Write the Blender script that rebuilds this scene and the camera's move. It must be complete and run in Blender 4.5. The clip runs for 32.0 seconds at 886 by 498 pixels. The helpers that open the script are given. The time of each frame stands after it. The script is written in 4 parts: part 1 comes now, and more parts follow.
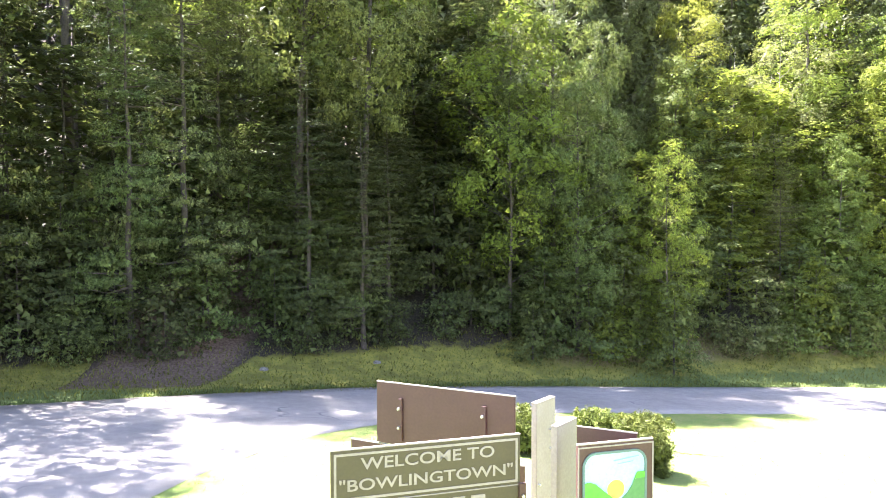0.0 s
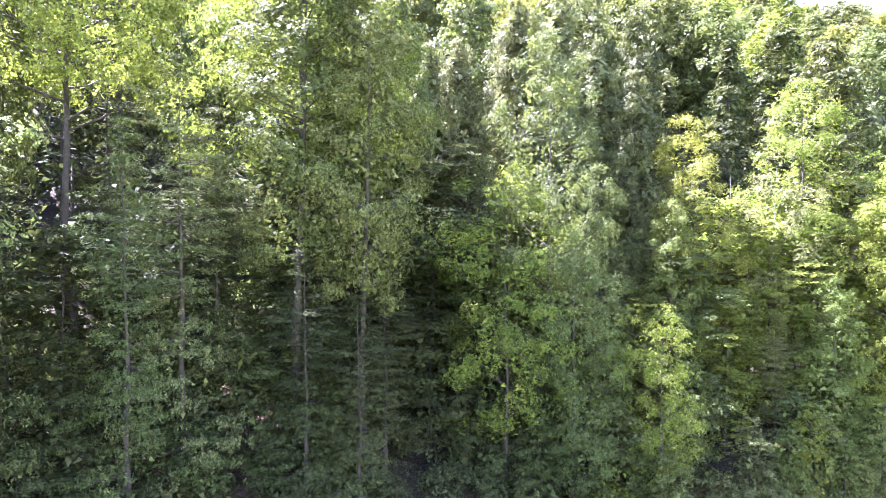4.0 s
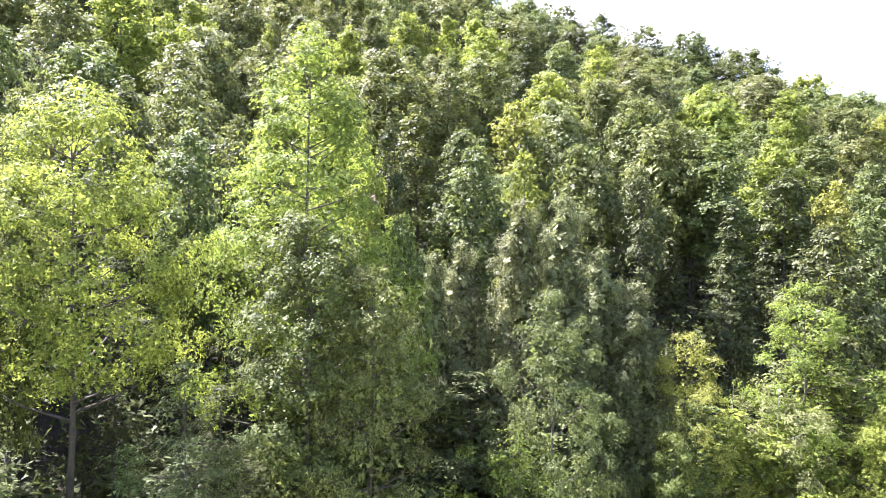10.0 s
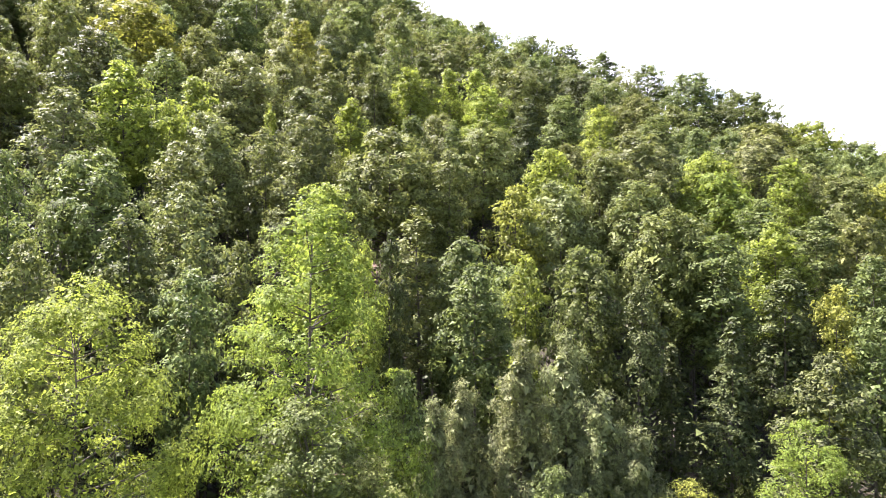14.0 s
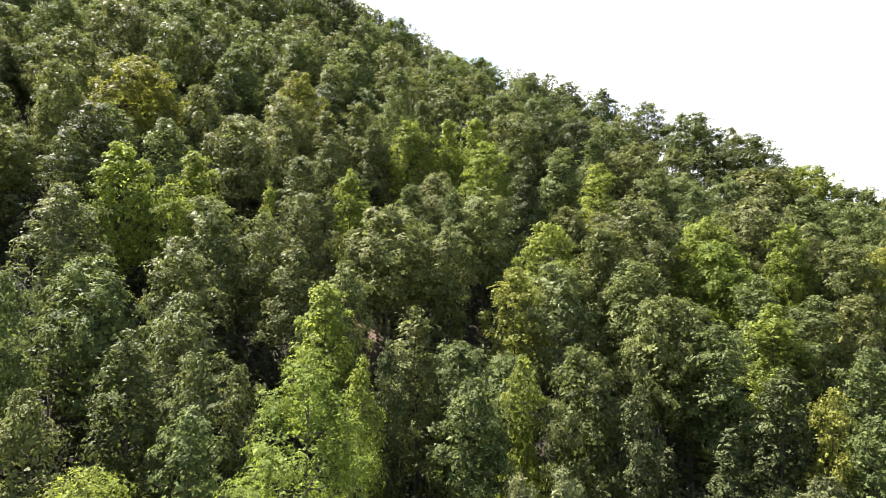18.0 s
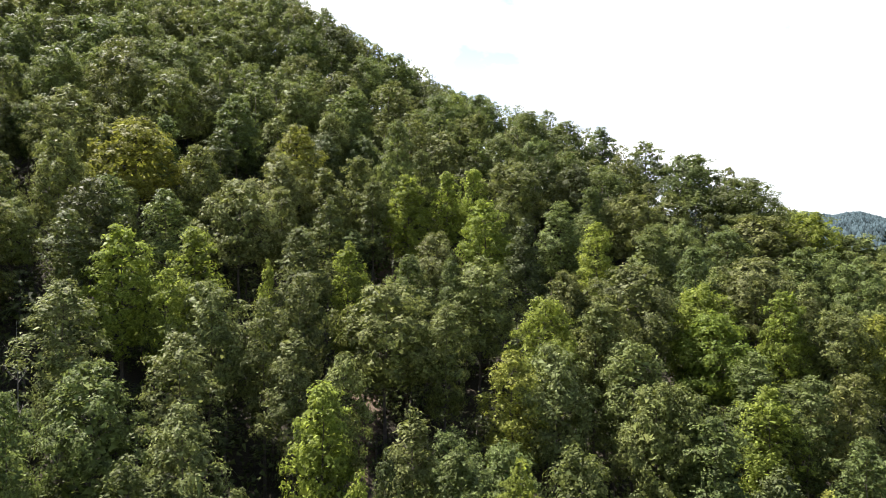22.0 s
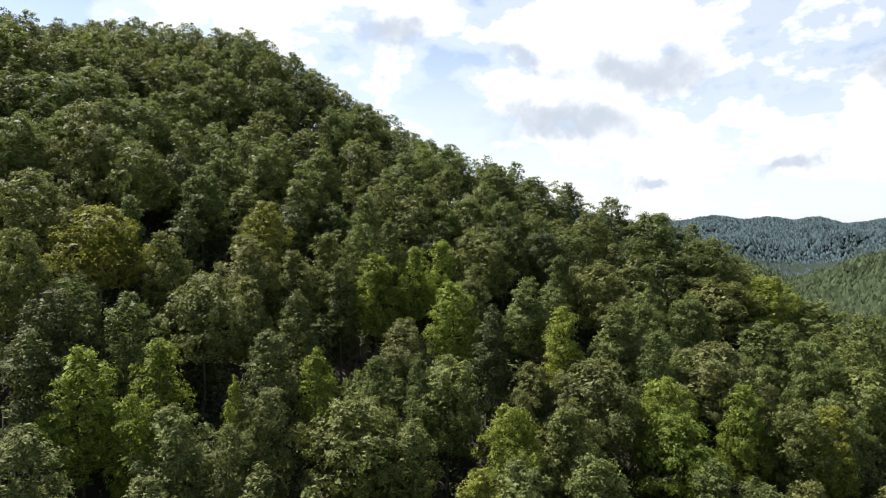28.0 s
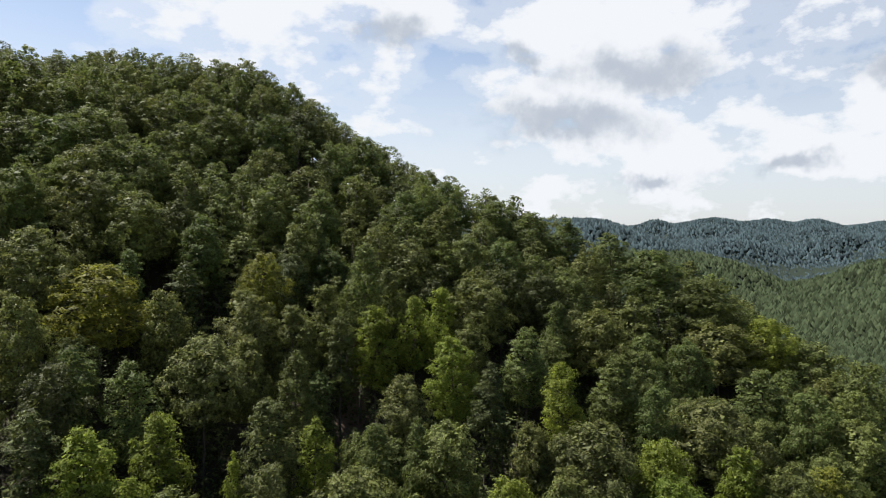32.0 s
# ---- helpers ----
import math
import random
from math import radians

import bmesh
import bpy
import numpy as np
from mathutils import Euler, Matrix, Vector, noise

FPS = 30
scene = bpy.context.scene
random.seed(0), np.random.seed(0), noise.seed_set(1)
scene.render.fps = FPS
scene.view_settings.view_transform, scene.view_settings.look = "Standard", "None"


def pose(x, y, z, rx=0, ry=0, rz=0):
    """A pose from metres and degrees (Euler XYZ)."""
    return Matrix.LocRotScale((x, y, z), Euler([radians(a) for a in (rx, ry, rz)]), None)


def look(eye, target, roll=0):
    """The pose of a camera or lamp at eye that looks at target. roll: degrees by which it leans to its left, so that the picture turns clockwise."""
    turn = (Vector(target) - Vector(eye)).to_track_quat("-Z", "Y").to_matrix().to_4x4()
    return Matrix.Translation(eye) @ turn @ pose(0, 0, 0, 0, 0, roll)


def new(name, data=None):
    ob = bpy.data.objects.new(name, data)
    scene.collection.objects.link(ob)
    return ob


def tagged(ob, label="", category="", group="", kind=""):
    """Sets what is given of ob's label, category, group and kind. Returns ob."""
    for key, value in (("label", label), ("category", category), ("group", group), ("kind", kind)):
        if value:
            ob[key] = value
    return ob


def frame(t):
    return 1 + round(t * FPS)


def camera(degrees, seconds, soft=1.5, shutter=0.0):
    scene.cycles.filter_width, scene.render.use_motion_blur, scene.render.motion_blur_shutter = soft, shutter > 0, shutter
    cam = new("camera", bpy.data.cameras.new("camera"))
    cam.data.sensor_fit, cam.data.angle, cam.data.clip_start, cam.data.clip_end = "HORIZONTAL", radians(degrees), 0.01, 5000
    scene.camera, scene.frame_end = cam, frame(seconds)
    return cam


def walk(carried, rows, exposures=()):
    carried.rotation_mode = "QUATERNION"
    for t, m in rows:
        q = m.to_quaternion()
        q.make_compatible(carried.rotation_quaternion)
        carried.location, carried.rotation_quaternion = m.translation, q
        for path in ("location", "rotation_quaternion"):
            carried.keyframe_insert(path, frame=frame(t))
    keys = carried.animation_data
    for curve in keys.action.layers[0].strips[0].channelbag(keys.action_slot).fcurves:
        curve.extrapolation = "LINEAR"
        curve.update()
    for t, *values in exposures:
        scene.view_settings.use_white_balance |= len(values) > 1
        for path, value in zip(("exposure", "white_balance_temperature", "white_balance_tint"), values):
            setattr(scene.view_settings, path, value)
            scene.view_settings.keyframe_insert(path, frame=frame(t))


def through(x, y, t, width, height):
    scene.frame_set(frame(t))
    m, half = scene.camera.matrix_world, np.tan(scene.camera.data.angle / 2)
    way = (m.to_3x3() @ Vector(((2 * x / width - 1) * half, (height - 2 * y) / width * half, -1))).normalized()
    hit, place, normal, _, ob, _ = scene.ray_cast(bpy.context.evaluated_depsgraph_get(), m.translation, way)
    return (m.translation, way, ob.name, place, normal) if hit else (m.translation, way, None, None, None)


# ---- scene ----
# ---------- camera: a drone that climbs straight up ----------
cam = camera(66.5, 32.0, soft=0.85)
METRES, EYE, TILT, LEAN, TURN = 75.0, 6.5, -1.6, 0.0, 0.0
# seconds, place (fractions of the climb), yaw, pitch, roll
ROWS = [
    (0.0, 0.0, 0.0, 0.0, -0.0, 0.0, 0.0),
    (0.5, 0.0001, -0.0004, 0.0096, -0.0, 0.0, 0.01),
    (1.0, -0.0, -0.0009, 0.0234, 0.01, 0.05, 0.01),
    (1.5, 0.0001, -0.0013, 0.0379, 0.02, 0.1, 0.01),
    (2.0, 0.0004, -0.0024, 0.0526, 0.02, 0.12, 0.0),
    (2.5, 0.0009, -0.0032, 0.0676, 0.02, 0.14, 0.0),
    (3.0, 0.0013, -0.0037, 0.0827, 0.02, 0.15, -0.0),
    (3.5, 0.0018, -0.0037, 0.0977, 0.0, 0.18, 0.0),
    (5.5, 0.0036, -0.0044, 0.1585, 0.11, 0.24, -0.14),
    (6.0, 0.0036, -0.0046, 0.1731, 0.13, 0.33, -0.16),
    (6.5, 0.0031, -0.0051, 0.1882, 0.12, 0.37, -0.2),
    (7.0, 0.0023, -0.0051, 0.2034, 0.08, 0.41, -0.25),
    (7.5, 0.0017, -0.0055, 0.2188, 0.07, 0.43, -0.32),
    (8.0, 0.0013, -0.0057, 0.2341, 0.07, 0.47, -0.34),
    (8.5, 0.0011, -0.0061, 0.2495, 0.07, 0.5, -0.37),
    (9.0, 0.001, -0.0065, 0.2646, 0.1, 0.58, -0.37),
    (9.5, 0.0005, -0.0066, 0.28, 0.11, 0.62, -0.4),
    (10.0, 0.0004, -0.0072, 0.2959, 0.17, 0.64, -0.41),
    (10.5, -0.0001, -0.0073, 0.3117, 0.18, 0.67, -0.42),
    (11.0, -0.0001, -0.0076, 0.3274, 0.23, 0.7, -0.42),
    (11.5, -0.0006, -0.008, 0.3435, 0.23, 0.73, -0.43),
    (12.0, -0.0009, -0.0086, 0.3594, 0.25, 0.77, -0.43),
    (12.5, -0.0014, -0.0087, 0.3751, 0.25, 0.82, -0.41),
    (13.0, -0.0011, -0.0091, 0.3911, 0.28, 0.83, -0.4),
    (13.5, -0.0008, -0.0093, 0.4068, 0.3, 0.84, -0.41),
    (14.0, -0.0006, -0.0098, 0.4225, 0.29, 0.84, -0.44),
    (14.5, -0.0003, -0.0101, 0.4383, 0.31, 0.83, -0.45),
    (16.5, 0.0006, -0.0121, 0.5018, 0.37, 0.83, -0.47),
    (17.0, 0.0014, -0.0131, 0.518, 0.38, 0.82, -0.47),
    (17.5, 0.0019, -0.0137, 0.5342, 0.38, 0.84, -0.48),
    (18.0, 0.0026, -0.0148, 0.5507, 0.39, 0.84, -0.51),
    (18.5, 0.0021, -0.0159, 0.5665, 0.37, 0.88, -0.52),
    (19.0, 0.0021, -0.017, 0.5827, 0.38, 0.89, -0.55),
    (19.5, 0.0019, -0.0181, 0.5989, 0.37, 0.9, -0.57),
    (20.0, 0.0019, -0.0185, 0.6147, 0.36, 0.93, -0.58),
    (20.5, 0.0018, -0.019, 0.6305, 0.35, 0.95, -0.58),
    (21.0, 0.0022, -0.0194, 0.6464, 0.34, 0.98, -0.59),
    (21.5, 0.0026, -0.02, 0.6621, 0.32, 1.01, -0.57),
    (22.0, 0.0029, -0.0209, 0.6779, 0.3, 1.03, -0.56),
    (22.5, 0.0044, -0.0228, 0.694, 0.32, 1.03, -0.54),
    (23.0, 0.0043, -0.0241, 0.7104, 0.15, 1.03, -0.57),
    (23.5, 0.0039, -0.0255, 0.7262, -0.05, 1.05, -0.59),
    (24.0, 0.0028, -0.026, 0.7418, -0.28, 1.08, -0.58),
    (24.5, 0.0035, -0.0264, 0.7569, -0.44, 1.12, -0.57),
    (25.0, 0.0045, -0.027, 0.773, -0.61, 1.11, -0.57),
    (25.5, 0.005, -0.0286, 0.7898, -1.08, 1.07, -0.55),
    (27.5, 0.0061, -0.0316, 0.8538, -2.21, 1.04, -0.5),
    (28.0, 0.0059, -0.0325, 0.8694, -2.22, 1.05, -0.51),
    (28.5, 0.0057, -0.0336, 0.8852, -2.22, 1.05, -0.52),
    (29.0, 0.0063, -0.0351, 0.902, -2.21, 1.03, -0.52),
    (29.5, 0.0053, -0.0353, 0.9172, -2.24, 1.05, -0.51),
    (30.0, 0.0052, -0.0359, 0.9333, -2.25, 1.04, -0.51),
    (30.5, 0.0054, -0.0365, 0.9496, -2.25, 1.02, -0.51),
    (31.0, 0.0054, -0.037, 0.9658, -2.26, 1.01, -0.51),
    (31.5, 0.0057, -0.038, 0.9819, -2.26, 1.02, -0.51),
    (32.0, 0.0064, -0.0386, 0.9985, -2.25, 1.0, -0.51),
]
EXPOSURES = [(0.0, 4.08, 5850, 23), (3.0, 4.53, 5250, 39), (6.0, 4.11, 5300, 40), (9.0, 3.67, 5450, 33), (13.0, 3.3, 5850, 26), (14.5, 3.11, 6050, 22), (17.0, 2.67, 6100, 18), (19.0, 2.41, 6200, 16), (23.0, 2.06, 6200, 12), (25.0, 1.85, 6250, 10), (28.0, 1.53, 6250, 10), (32.0, 1.17, 6200, 10)]
walk(cam, [(t, pose(0, 0, EYE, TILT, LEAN, TURN) @ pose(METRES * x, METRES * y, METRES * z, 90 + pitch, roll, yaw)) for t, x, y, z, yaw, pitch, roll in ROWS], EXPOSURES)

# ---------- light: high sun from behind the hill, broken cloud ----------
SUN_EL, SUN_DIR = 58.0, Vector((-0.80, 0.60, 0.0)).normalized()
sun_vec = Vector((SUN_DIR.x * math.cos(radians(SUN_EL)), SUN_DIR.y * math.cos(radians(SUN_EL)), math.sin(radians(SUN_EL))))
sun_data = bpy.data.lights.new("sun", "SUN")
sun_data.energy, sun_data.angle, sun_data.color = 5.0, radians(0.6), (1.0, 0.93, 0.81)
sun = new("sun", sun_data)
sun.matrix_world = look(sun_vec * 300, (0, 0, 0))
# ---------- node helpers and materials ----------
class Nodes:
    """Short hand for building a node tree."""

    def __init__(self, tree):
        self.tree = tree
        tree.nodes.clear()

    def add(self, kind, props=None, **ins):
        n = self.tree.nodes.new(kind)
        props = props or {}
        if "operation" in props:
            n.operation = props["operation"]
        if "data_type" in props:
            n.data_type = props["data_type"]
        if "interpolation_type" in props:
            n.interpolation_type = props["interpolation_type"]
        if "feature" in props:
            n.feature = props["feature"]
        for k, v in ins.items():
            key = int(k[1:]) if k[0] == "i" and k[1:].isdigit() else k.replace("_", " ")
            self.put(n.inputs[key], v)
        return n

    def put(self, sock, v):
        if isinstance(v, bpy.types.NodeSocket):
            self.tree.links.new(v, sock)
        elif isinstance(v, bpy.types.Node):
            self.tree.links.new(v.outputs[0], sock)
        else:
            sock.default_value = v

    def math(self, op, a, b=0.0, c=0.0):
        return self.add("ShaderNodeMath", {"operation": op}, i0=a, i1=b, i2=c)

    def noise(self, vec, scale, detail=4.0, rough=0.6):
        return self.add("ShaderNodeTexNoise", None, Vector=vec, Scale=scale, Detail=detail, Roughness=rough)

    def step(self, v, a, b, lo=0.0, hi=1.0):
        n = self.add("ShaderNodeMapRange", {"interpolation_type": "SMOOTHSTEP"}, Value=v)
        for k, x in zip((1, 2, 3, 4), (a, b, lo, hi)):
            n.inputs[k].default_value = x
        return n

    def mix(self, f, a, b):
        n = self.add("ShaderNodeMix", {"data_type": "RGBA"})
        self.put(n.inputs[0], f), self.put(n.inputs[6], a), self.put(n.inputs[7], b)
        return n.outputs[2]


def rgb(r, g, b):
    return (r, g, b, 1.0)


def material(name):
    m = bpy.data.materials.new(name)
    m.use_nodes = True
    return m, Nodes(m.node_tree)


def finish(k, col, rough=0.8, bump=None, strength=0.3, dist=0.02, metallic=0.0, spec=0.5):
    p = k.add("ShaderNodeBsdfPrincipled", None, Base_Color=col, Roughness=rough, Metallic=metallic)
    p.inputs["Specular IOR Level"].default_value = spec
    if bump is not None:
        b = k.add("ShaderNodeBump", None, Strength=strength, Distance=dist, Height=bump)
        k.put(p.inputs["Normal"], b)
    k.add("ShaderNodeOutputMaterial", None, Surface=p)
    return p


def plain(name, c1, c2, scale=3.0, rough=0.7, fine=40.0, strength=0.25, metallic=0.0, spec=0.5):
    """A surface with two scales of variation."""
    m, k = material(name)
    co = k.add("ShaderNodeTexCoord").outputs["Object"]
    n1, n2 = k.noise(co, scale), k.noise(co, fine, 3.0)
    f = k.math("MULTIPLY_ADD", n2.outputs[0], 0.45, k.math("MULTIPLY", n1.outputs[0], 0.6))
    col = k.mix(k.step(f, 0.35, 0.7), rgb(*c1), rgb(*c2))
    finish(k, col, rough, n2.outputs[0], strength, 0.01, metallic, spec)
    return m


def leaf(name, c1, c2, through=0.4, gloss=0.58, spread=0.028, shine=0.11):
    """Foliage: each leaf spray and each tree differ a little; light comes through."""
    m, k = material(name)
    geo, info = k.add("ShaderNodeNewGeometry"), k.add("ShaderNodeObjectInfo")
    pos = geo.outputs["Position"]
    big = k.noise(pos, 0.35, 3.0)
    f = k.math("MULTIPLY_ADD", geo.outputs["Random Per Island"], 0.5, k.math("MULTIPLY_ADD", big.outputs[0], 0.9, -0.2))
    col = k.mix(f, rgb(*c1), rgb(*c2))
    hue = k.math("MULTIPLY_ADD", info.outputs["Random"], spread, 0.5 - spread / 2)
    val = k.math("MULTIPLY_ADD", k.math("FRACT", k.math("MULTIPLY", info.outputs["Random"], 7.31)), 0.40, 0.80)
    # single sprays differ in value at random, for leaf-scale contrast
    val = k.math("MULTIPLY", val, k.math("MULTIPLY_ADD", k.math("FRACT", k.math("MULTIPLY", geo.outputs["Random Per Island"], 13.7)), 1.20, 0.38))
    hs = k.add("ShaderNodeHueSaturation", None, Hue=hue, Value=val, Color=col)
    p = k.add("ShaderNodeBsdfPrincipled", None, Base_Color=hs, Roughness=gloss)
    p.inputs["Specular IOR Level"].default_value = shine
    warm = k.mix(0.4, hs.outputs[0], rgb(c2[0] * 1.2, c2[1] * 1.25, c2[2] * 0.8))
    tr = k.add("ShaderNodeBsdfTranslucent", None, Color=warm)
    k.add("ShaderNodeOutputMaterial", None, Surface=k.add("ShaderNodeMixShader", None, i0=through * 0.85, i1=p, i2=tr))
    return m


LEAF = {
    "mid": leaf("leaf_mid_green", (0.048, 0.068, 0.021), (0.130, 0.153, 0.047), 0.46),
    "fresh": leaf("leaf_fresh_green", (0.061, 0.086, 0.021), (0.154, 0.182, 0.046), 0.50),
    "bright": leaf("leaf_yellow_green", (0.080, 0.112, 0.018), (0.194, 0.226, 0.040), 0.58),
    "dark": leaf("leaf_dark_green", (0.034, 0.045, 0.016), (0.083, 0.094, 0.031), 0.32),
    "grey": leaf("leaf_grey_green", (0.065, 0.078, 0.027), (0.146, 0.156, 0.054), 0.42),
    "olive": leaf("leaf_olive_green", (0.062, 0.077, 0.022), (0.140, 0.151, 0.045), 0.40),
    "gold": leaf("leaf_gold_green", (0.092, 0.106, 0.018), (0.194, 0.200, 0.040), 0.54),
    "cedar": leaf("leaf_cedar", (0.075, 0.082, 0.032), (0.158, 0.164, 0.070), 0.34),
    "yew": leaf("leaf_yew", (0.024, 0.040, 0.008), (0.108, 0.128, 0.022), 0.24),
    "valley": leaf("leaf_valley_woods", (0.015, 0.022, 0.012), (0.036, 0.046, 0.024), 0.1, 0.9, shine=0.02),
    # bluish leaf colour: the haze over the distant ridges is painted in
    "far": leaf("leaf_far_woods_hazed", (0.021, 0.033, 0.036), (0.040, 0.056, 0.064), 0.1, 0.9, shine=0.02),
}
BARK = plain("bark", (0.030, 0.024, 0.018), (0.082, 0.066, 0.052), 2.5, 0.95, 18.0, 0.8)
BARK_PALE = plain("bark_pale", (0.12, 0.11, 0.095), (0.23, 0.215, 0.19), 2.5, 0.9, 18.0, 0.6)


def ground_material():
    """Mown grass near the road, mossy bank at the hill's foot, leaf litter under the trees."""
    m, k = material("ground_cover")
    pos = k.add("ShaderNodeNewGeometry").outputs["Position"]
    xyz = k.add("ShaderNodeSeparateXYZ", None, Vector=pos)
    x, y = xyz.outputs[0], xyz.outputs[1]
    n0, n1, n2, n3 = k.noise(pos, 0.25, 3), k.noise(pos, 1.3, 4), k.noise(pos, 9.0, 4), k.noise(pos, 45.0, 3)
    # distance from the foot of the hill
    bend = k.math("MULTIPLY", k.math("MAXIMUM", k.math("SUBTRACT", x, 5.0), 0.0), -0.12)
    d = k.math("SUBTRACT", y, k.math("ADD", bend, k.math("MULTIPLY_ADD", x, 0.42, 33.3)))
    dn = k.math("ADD", d, k.math("MULTIPLY_ADD", n1.outputs[0], 2.2, k.math("MULTIPLY_ADD", n0.outputs[0], 2.0, -2.1)))
    blade = k.math("MULTIPLY_ADD", n3.outputs[0], 0.5, k.math("MULTIPLY", n2.outputs[0], 0.5))
    lawn = k.mix(k.step(n1, 0.3, 0.7), rgb(0.095, 0.135, 0.035), rgb(0.200, 0.195, 0.070))
    lawn = k.mix(k.step(blade, 0.62, 0.38), lawn, rgb(0.12, 0.17, 0.035))
    verge = k.mix(k.step(blade, 0.35, 0.65), rgb(0.060, 0.085, 0.020), rgb(0.105, 0.130, 0.036))
    moss = k.mix(k.step(n1, 0.35, 0.65), rgb(0.118, 0.118, 0.024), rgb(0.205, 0.192, 0.036))
    moss = k.mix(k.step(n2, 0.52, 0.68), moss, rgb(0.09, 0.105, 0.025))
    # leaf litter, its brown darkened so ground under the crowns reads as shade
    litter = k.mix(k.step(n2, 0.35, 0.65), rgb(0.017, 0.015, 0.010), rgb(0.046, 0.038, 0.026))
    col = k.mix(k.step(dn, -8.6, -8.0), lawn, verge)
    col = k.mix(k.step(dn, -4.6, -4.0), col, moss)
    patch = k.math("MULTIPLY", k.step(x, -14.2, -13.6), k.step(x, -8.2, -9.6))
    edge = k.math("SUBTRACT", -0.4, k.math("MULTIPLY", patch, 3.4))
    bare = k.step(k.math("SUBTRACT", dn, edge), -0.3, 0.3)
    right = k.math("MULTIPLY", k.step(x, 4.0, 7.0), k.step(dn, -3.2, -2.2))
    brown = k.mix(k.step(n2, 0.35, 0.7), rgb(0.10, 0.075, 0.04), rgb(0.17, 0.15, 0.06))
    col = k.mix(right, col, brown)
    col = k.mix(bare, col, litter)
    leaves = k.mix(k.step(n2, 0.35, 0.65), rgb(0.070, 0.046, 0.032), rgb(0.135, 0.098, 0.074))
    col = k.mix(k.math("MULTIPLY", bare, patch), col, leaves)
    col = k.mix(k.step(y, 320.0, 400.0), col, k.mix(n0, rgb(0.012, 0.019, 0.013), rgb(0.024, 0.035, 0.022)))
    finish(k, col, 0.95, blade, 0.7, 0.06, spec=0.2)
    return m


def asphalt_material():
    m, k = material("worn_asphalt")
    pos = k.add("ShaderNodeNewGeometry").outputs["Position"]
    n0, n1, n2 = k.noise(pos, 0.3, 4), k.noise(pos, 2.5, 5), k.noise(pos, 60.0, 3)
    bent = k.add("ShaderNodeVectorMath", {"operation": "MULTIPLY_ADD"}, i0=k.noise(pos, 0.6, 3).outputs[1], i1=(2.0, 2.0, 0.0), i2=pos)
    vor = k.add("ShaderNodeTexVoronoi", {"feature": "DISTANCE_TO_EDGE"}, Vector=bent, Scale=0.22)
    crack = k.math("MULTIPLY", k.step(vor.outputs[0], 0.009, 0.003), k.step(n0, 0.48, 0.62, 0.0, 0.6))
    f = k.math("MULTIPLY_ADD", n2.outputs[0], 0.35, k.math("MULTIPLY_ADD", n1.outputs[0], 0.35, k.math("MULTIPLY", n0.outputs[0], 0.4)))
    col = k.mix(k.step(f, 0.35, 0.75), rgb(0.142, 0.129, 0.112), rgb(0.245, 0.226, 0.198))
    col = k.mix(crack, col, rgb(0.05, 0.05, 0.05))
    finish(k, col, 0.9, n2.outputs[0], 0.4, 0.01, spec=0.3)
    return m


GROUND, ASPHALT = ground_material(), asphalt_material()
SIGN_BROWN = plain("sign_brown_paint", (0.053, 0.0225, 0.0200), (0.070, 0.031, 0.027), 1.5, 0.6, 30, 0.1)
SIGN_OLIVE = plain("sign_olive_paint", (0.047, 0.035, 0.019), (0.060, 0.044, 0.025), 1.5, 0.55, 30, 0.1)
SIGN_CREAM = plain("sign_cream_paint", (0.215, 0.180, 0.160), (0.275, 0.234, 0.210), 1.5, 0.6, 30, 0.1)
STEEL = plain("bolt_steel", (0.45, 0.45, 0.45), (0.65, 0.65, 0.65), 9, 0.35, 60, 0.1, 0.9)
PAINT_SKY = plain("paint_sky_blue", (0.231, 0.420, 0.490), (0.315, 0.490, 0.546), 2, 0.5, 30, 0.05)
PAINT_STREAK = plain("paint_streak_blue", (0.140, 0.315, 0.385), (0.168, 0.350, 0.420), 2, 0.5, 30, 0.05)
PAINT_RIM = plain("paint_rim_blue", (0.070, 0.119, 0.119), (0.091, 0.147, 0.147), 2, 0.5, 30, 0.05)
PAINT_HILL = plain("paint_hill_green", (0.056, 0.252, 0.025), (0.084, 0.308, 0.035), 2, 0.5, 30, 0.05)
PAINT_HILL2 = plain("paint_hill_dark_green", (0.052, 0.154, 0.052), (0.070, 0.189, 0.070), 2, 0.5, 30, 0.05)
PAINT_SUN = plain("paint_sun_orange", (0.546, 0.238, 0.049), (0.595, 0.280, 0.070), 2, 0.5, 30, 0.05)


# bearing and height in degrees, half sizes, weight
CLOUDS = [(8, 10, 38, 16, 0.03), (15, 14.5, 9, 5.5, 0.20), (-10, 19, 11, 3.5, 0.18), (20, 6.8, 4, 1.8, 0.16), (31, 6.6, 4.5, 2.2, 0.18), (36, 11, 4, 2.5, 0.14), (33, 19, 6, 1.8, 0.12), (3, 13.5, 4.5, 3.5, -0.14), (-31, 17, 9, 4, -0.16)]

# the grey undersides of the cumulus: bearing, height, half sizes
CLOUD_BASES = [(12.5, 9.4, 8.0, 1.7), (18.4, 13.4, 6.5, 1.6), (-4.1, 17.0, 3.0, 1.8), (9.6, 14.4, 2.5, 1.0), (29.4, 5.4, 3.2, 0.8), (20.1, 5.1, 2.6, 0.7), (36.0, 12.5, 4.0, 1.2)]


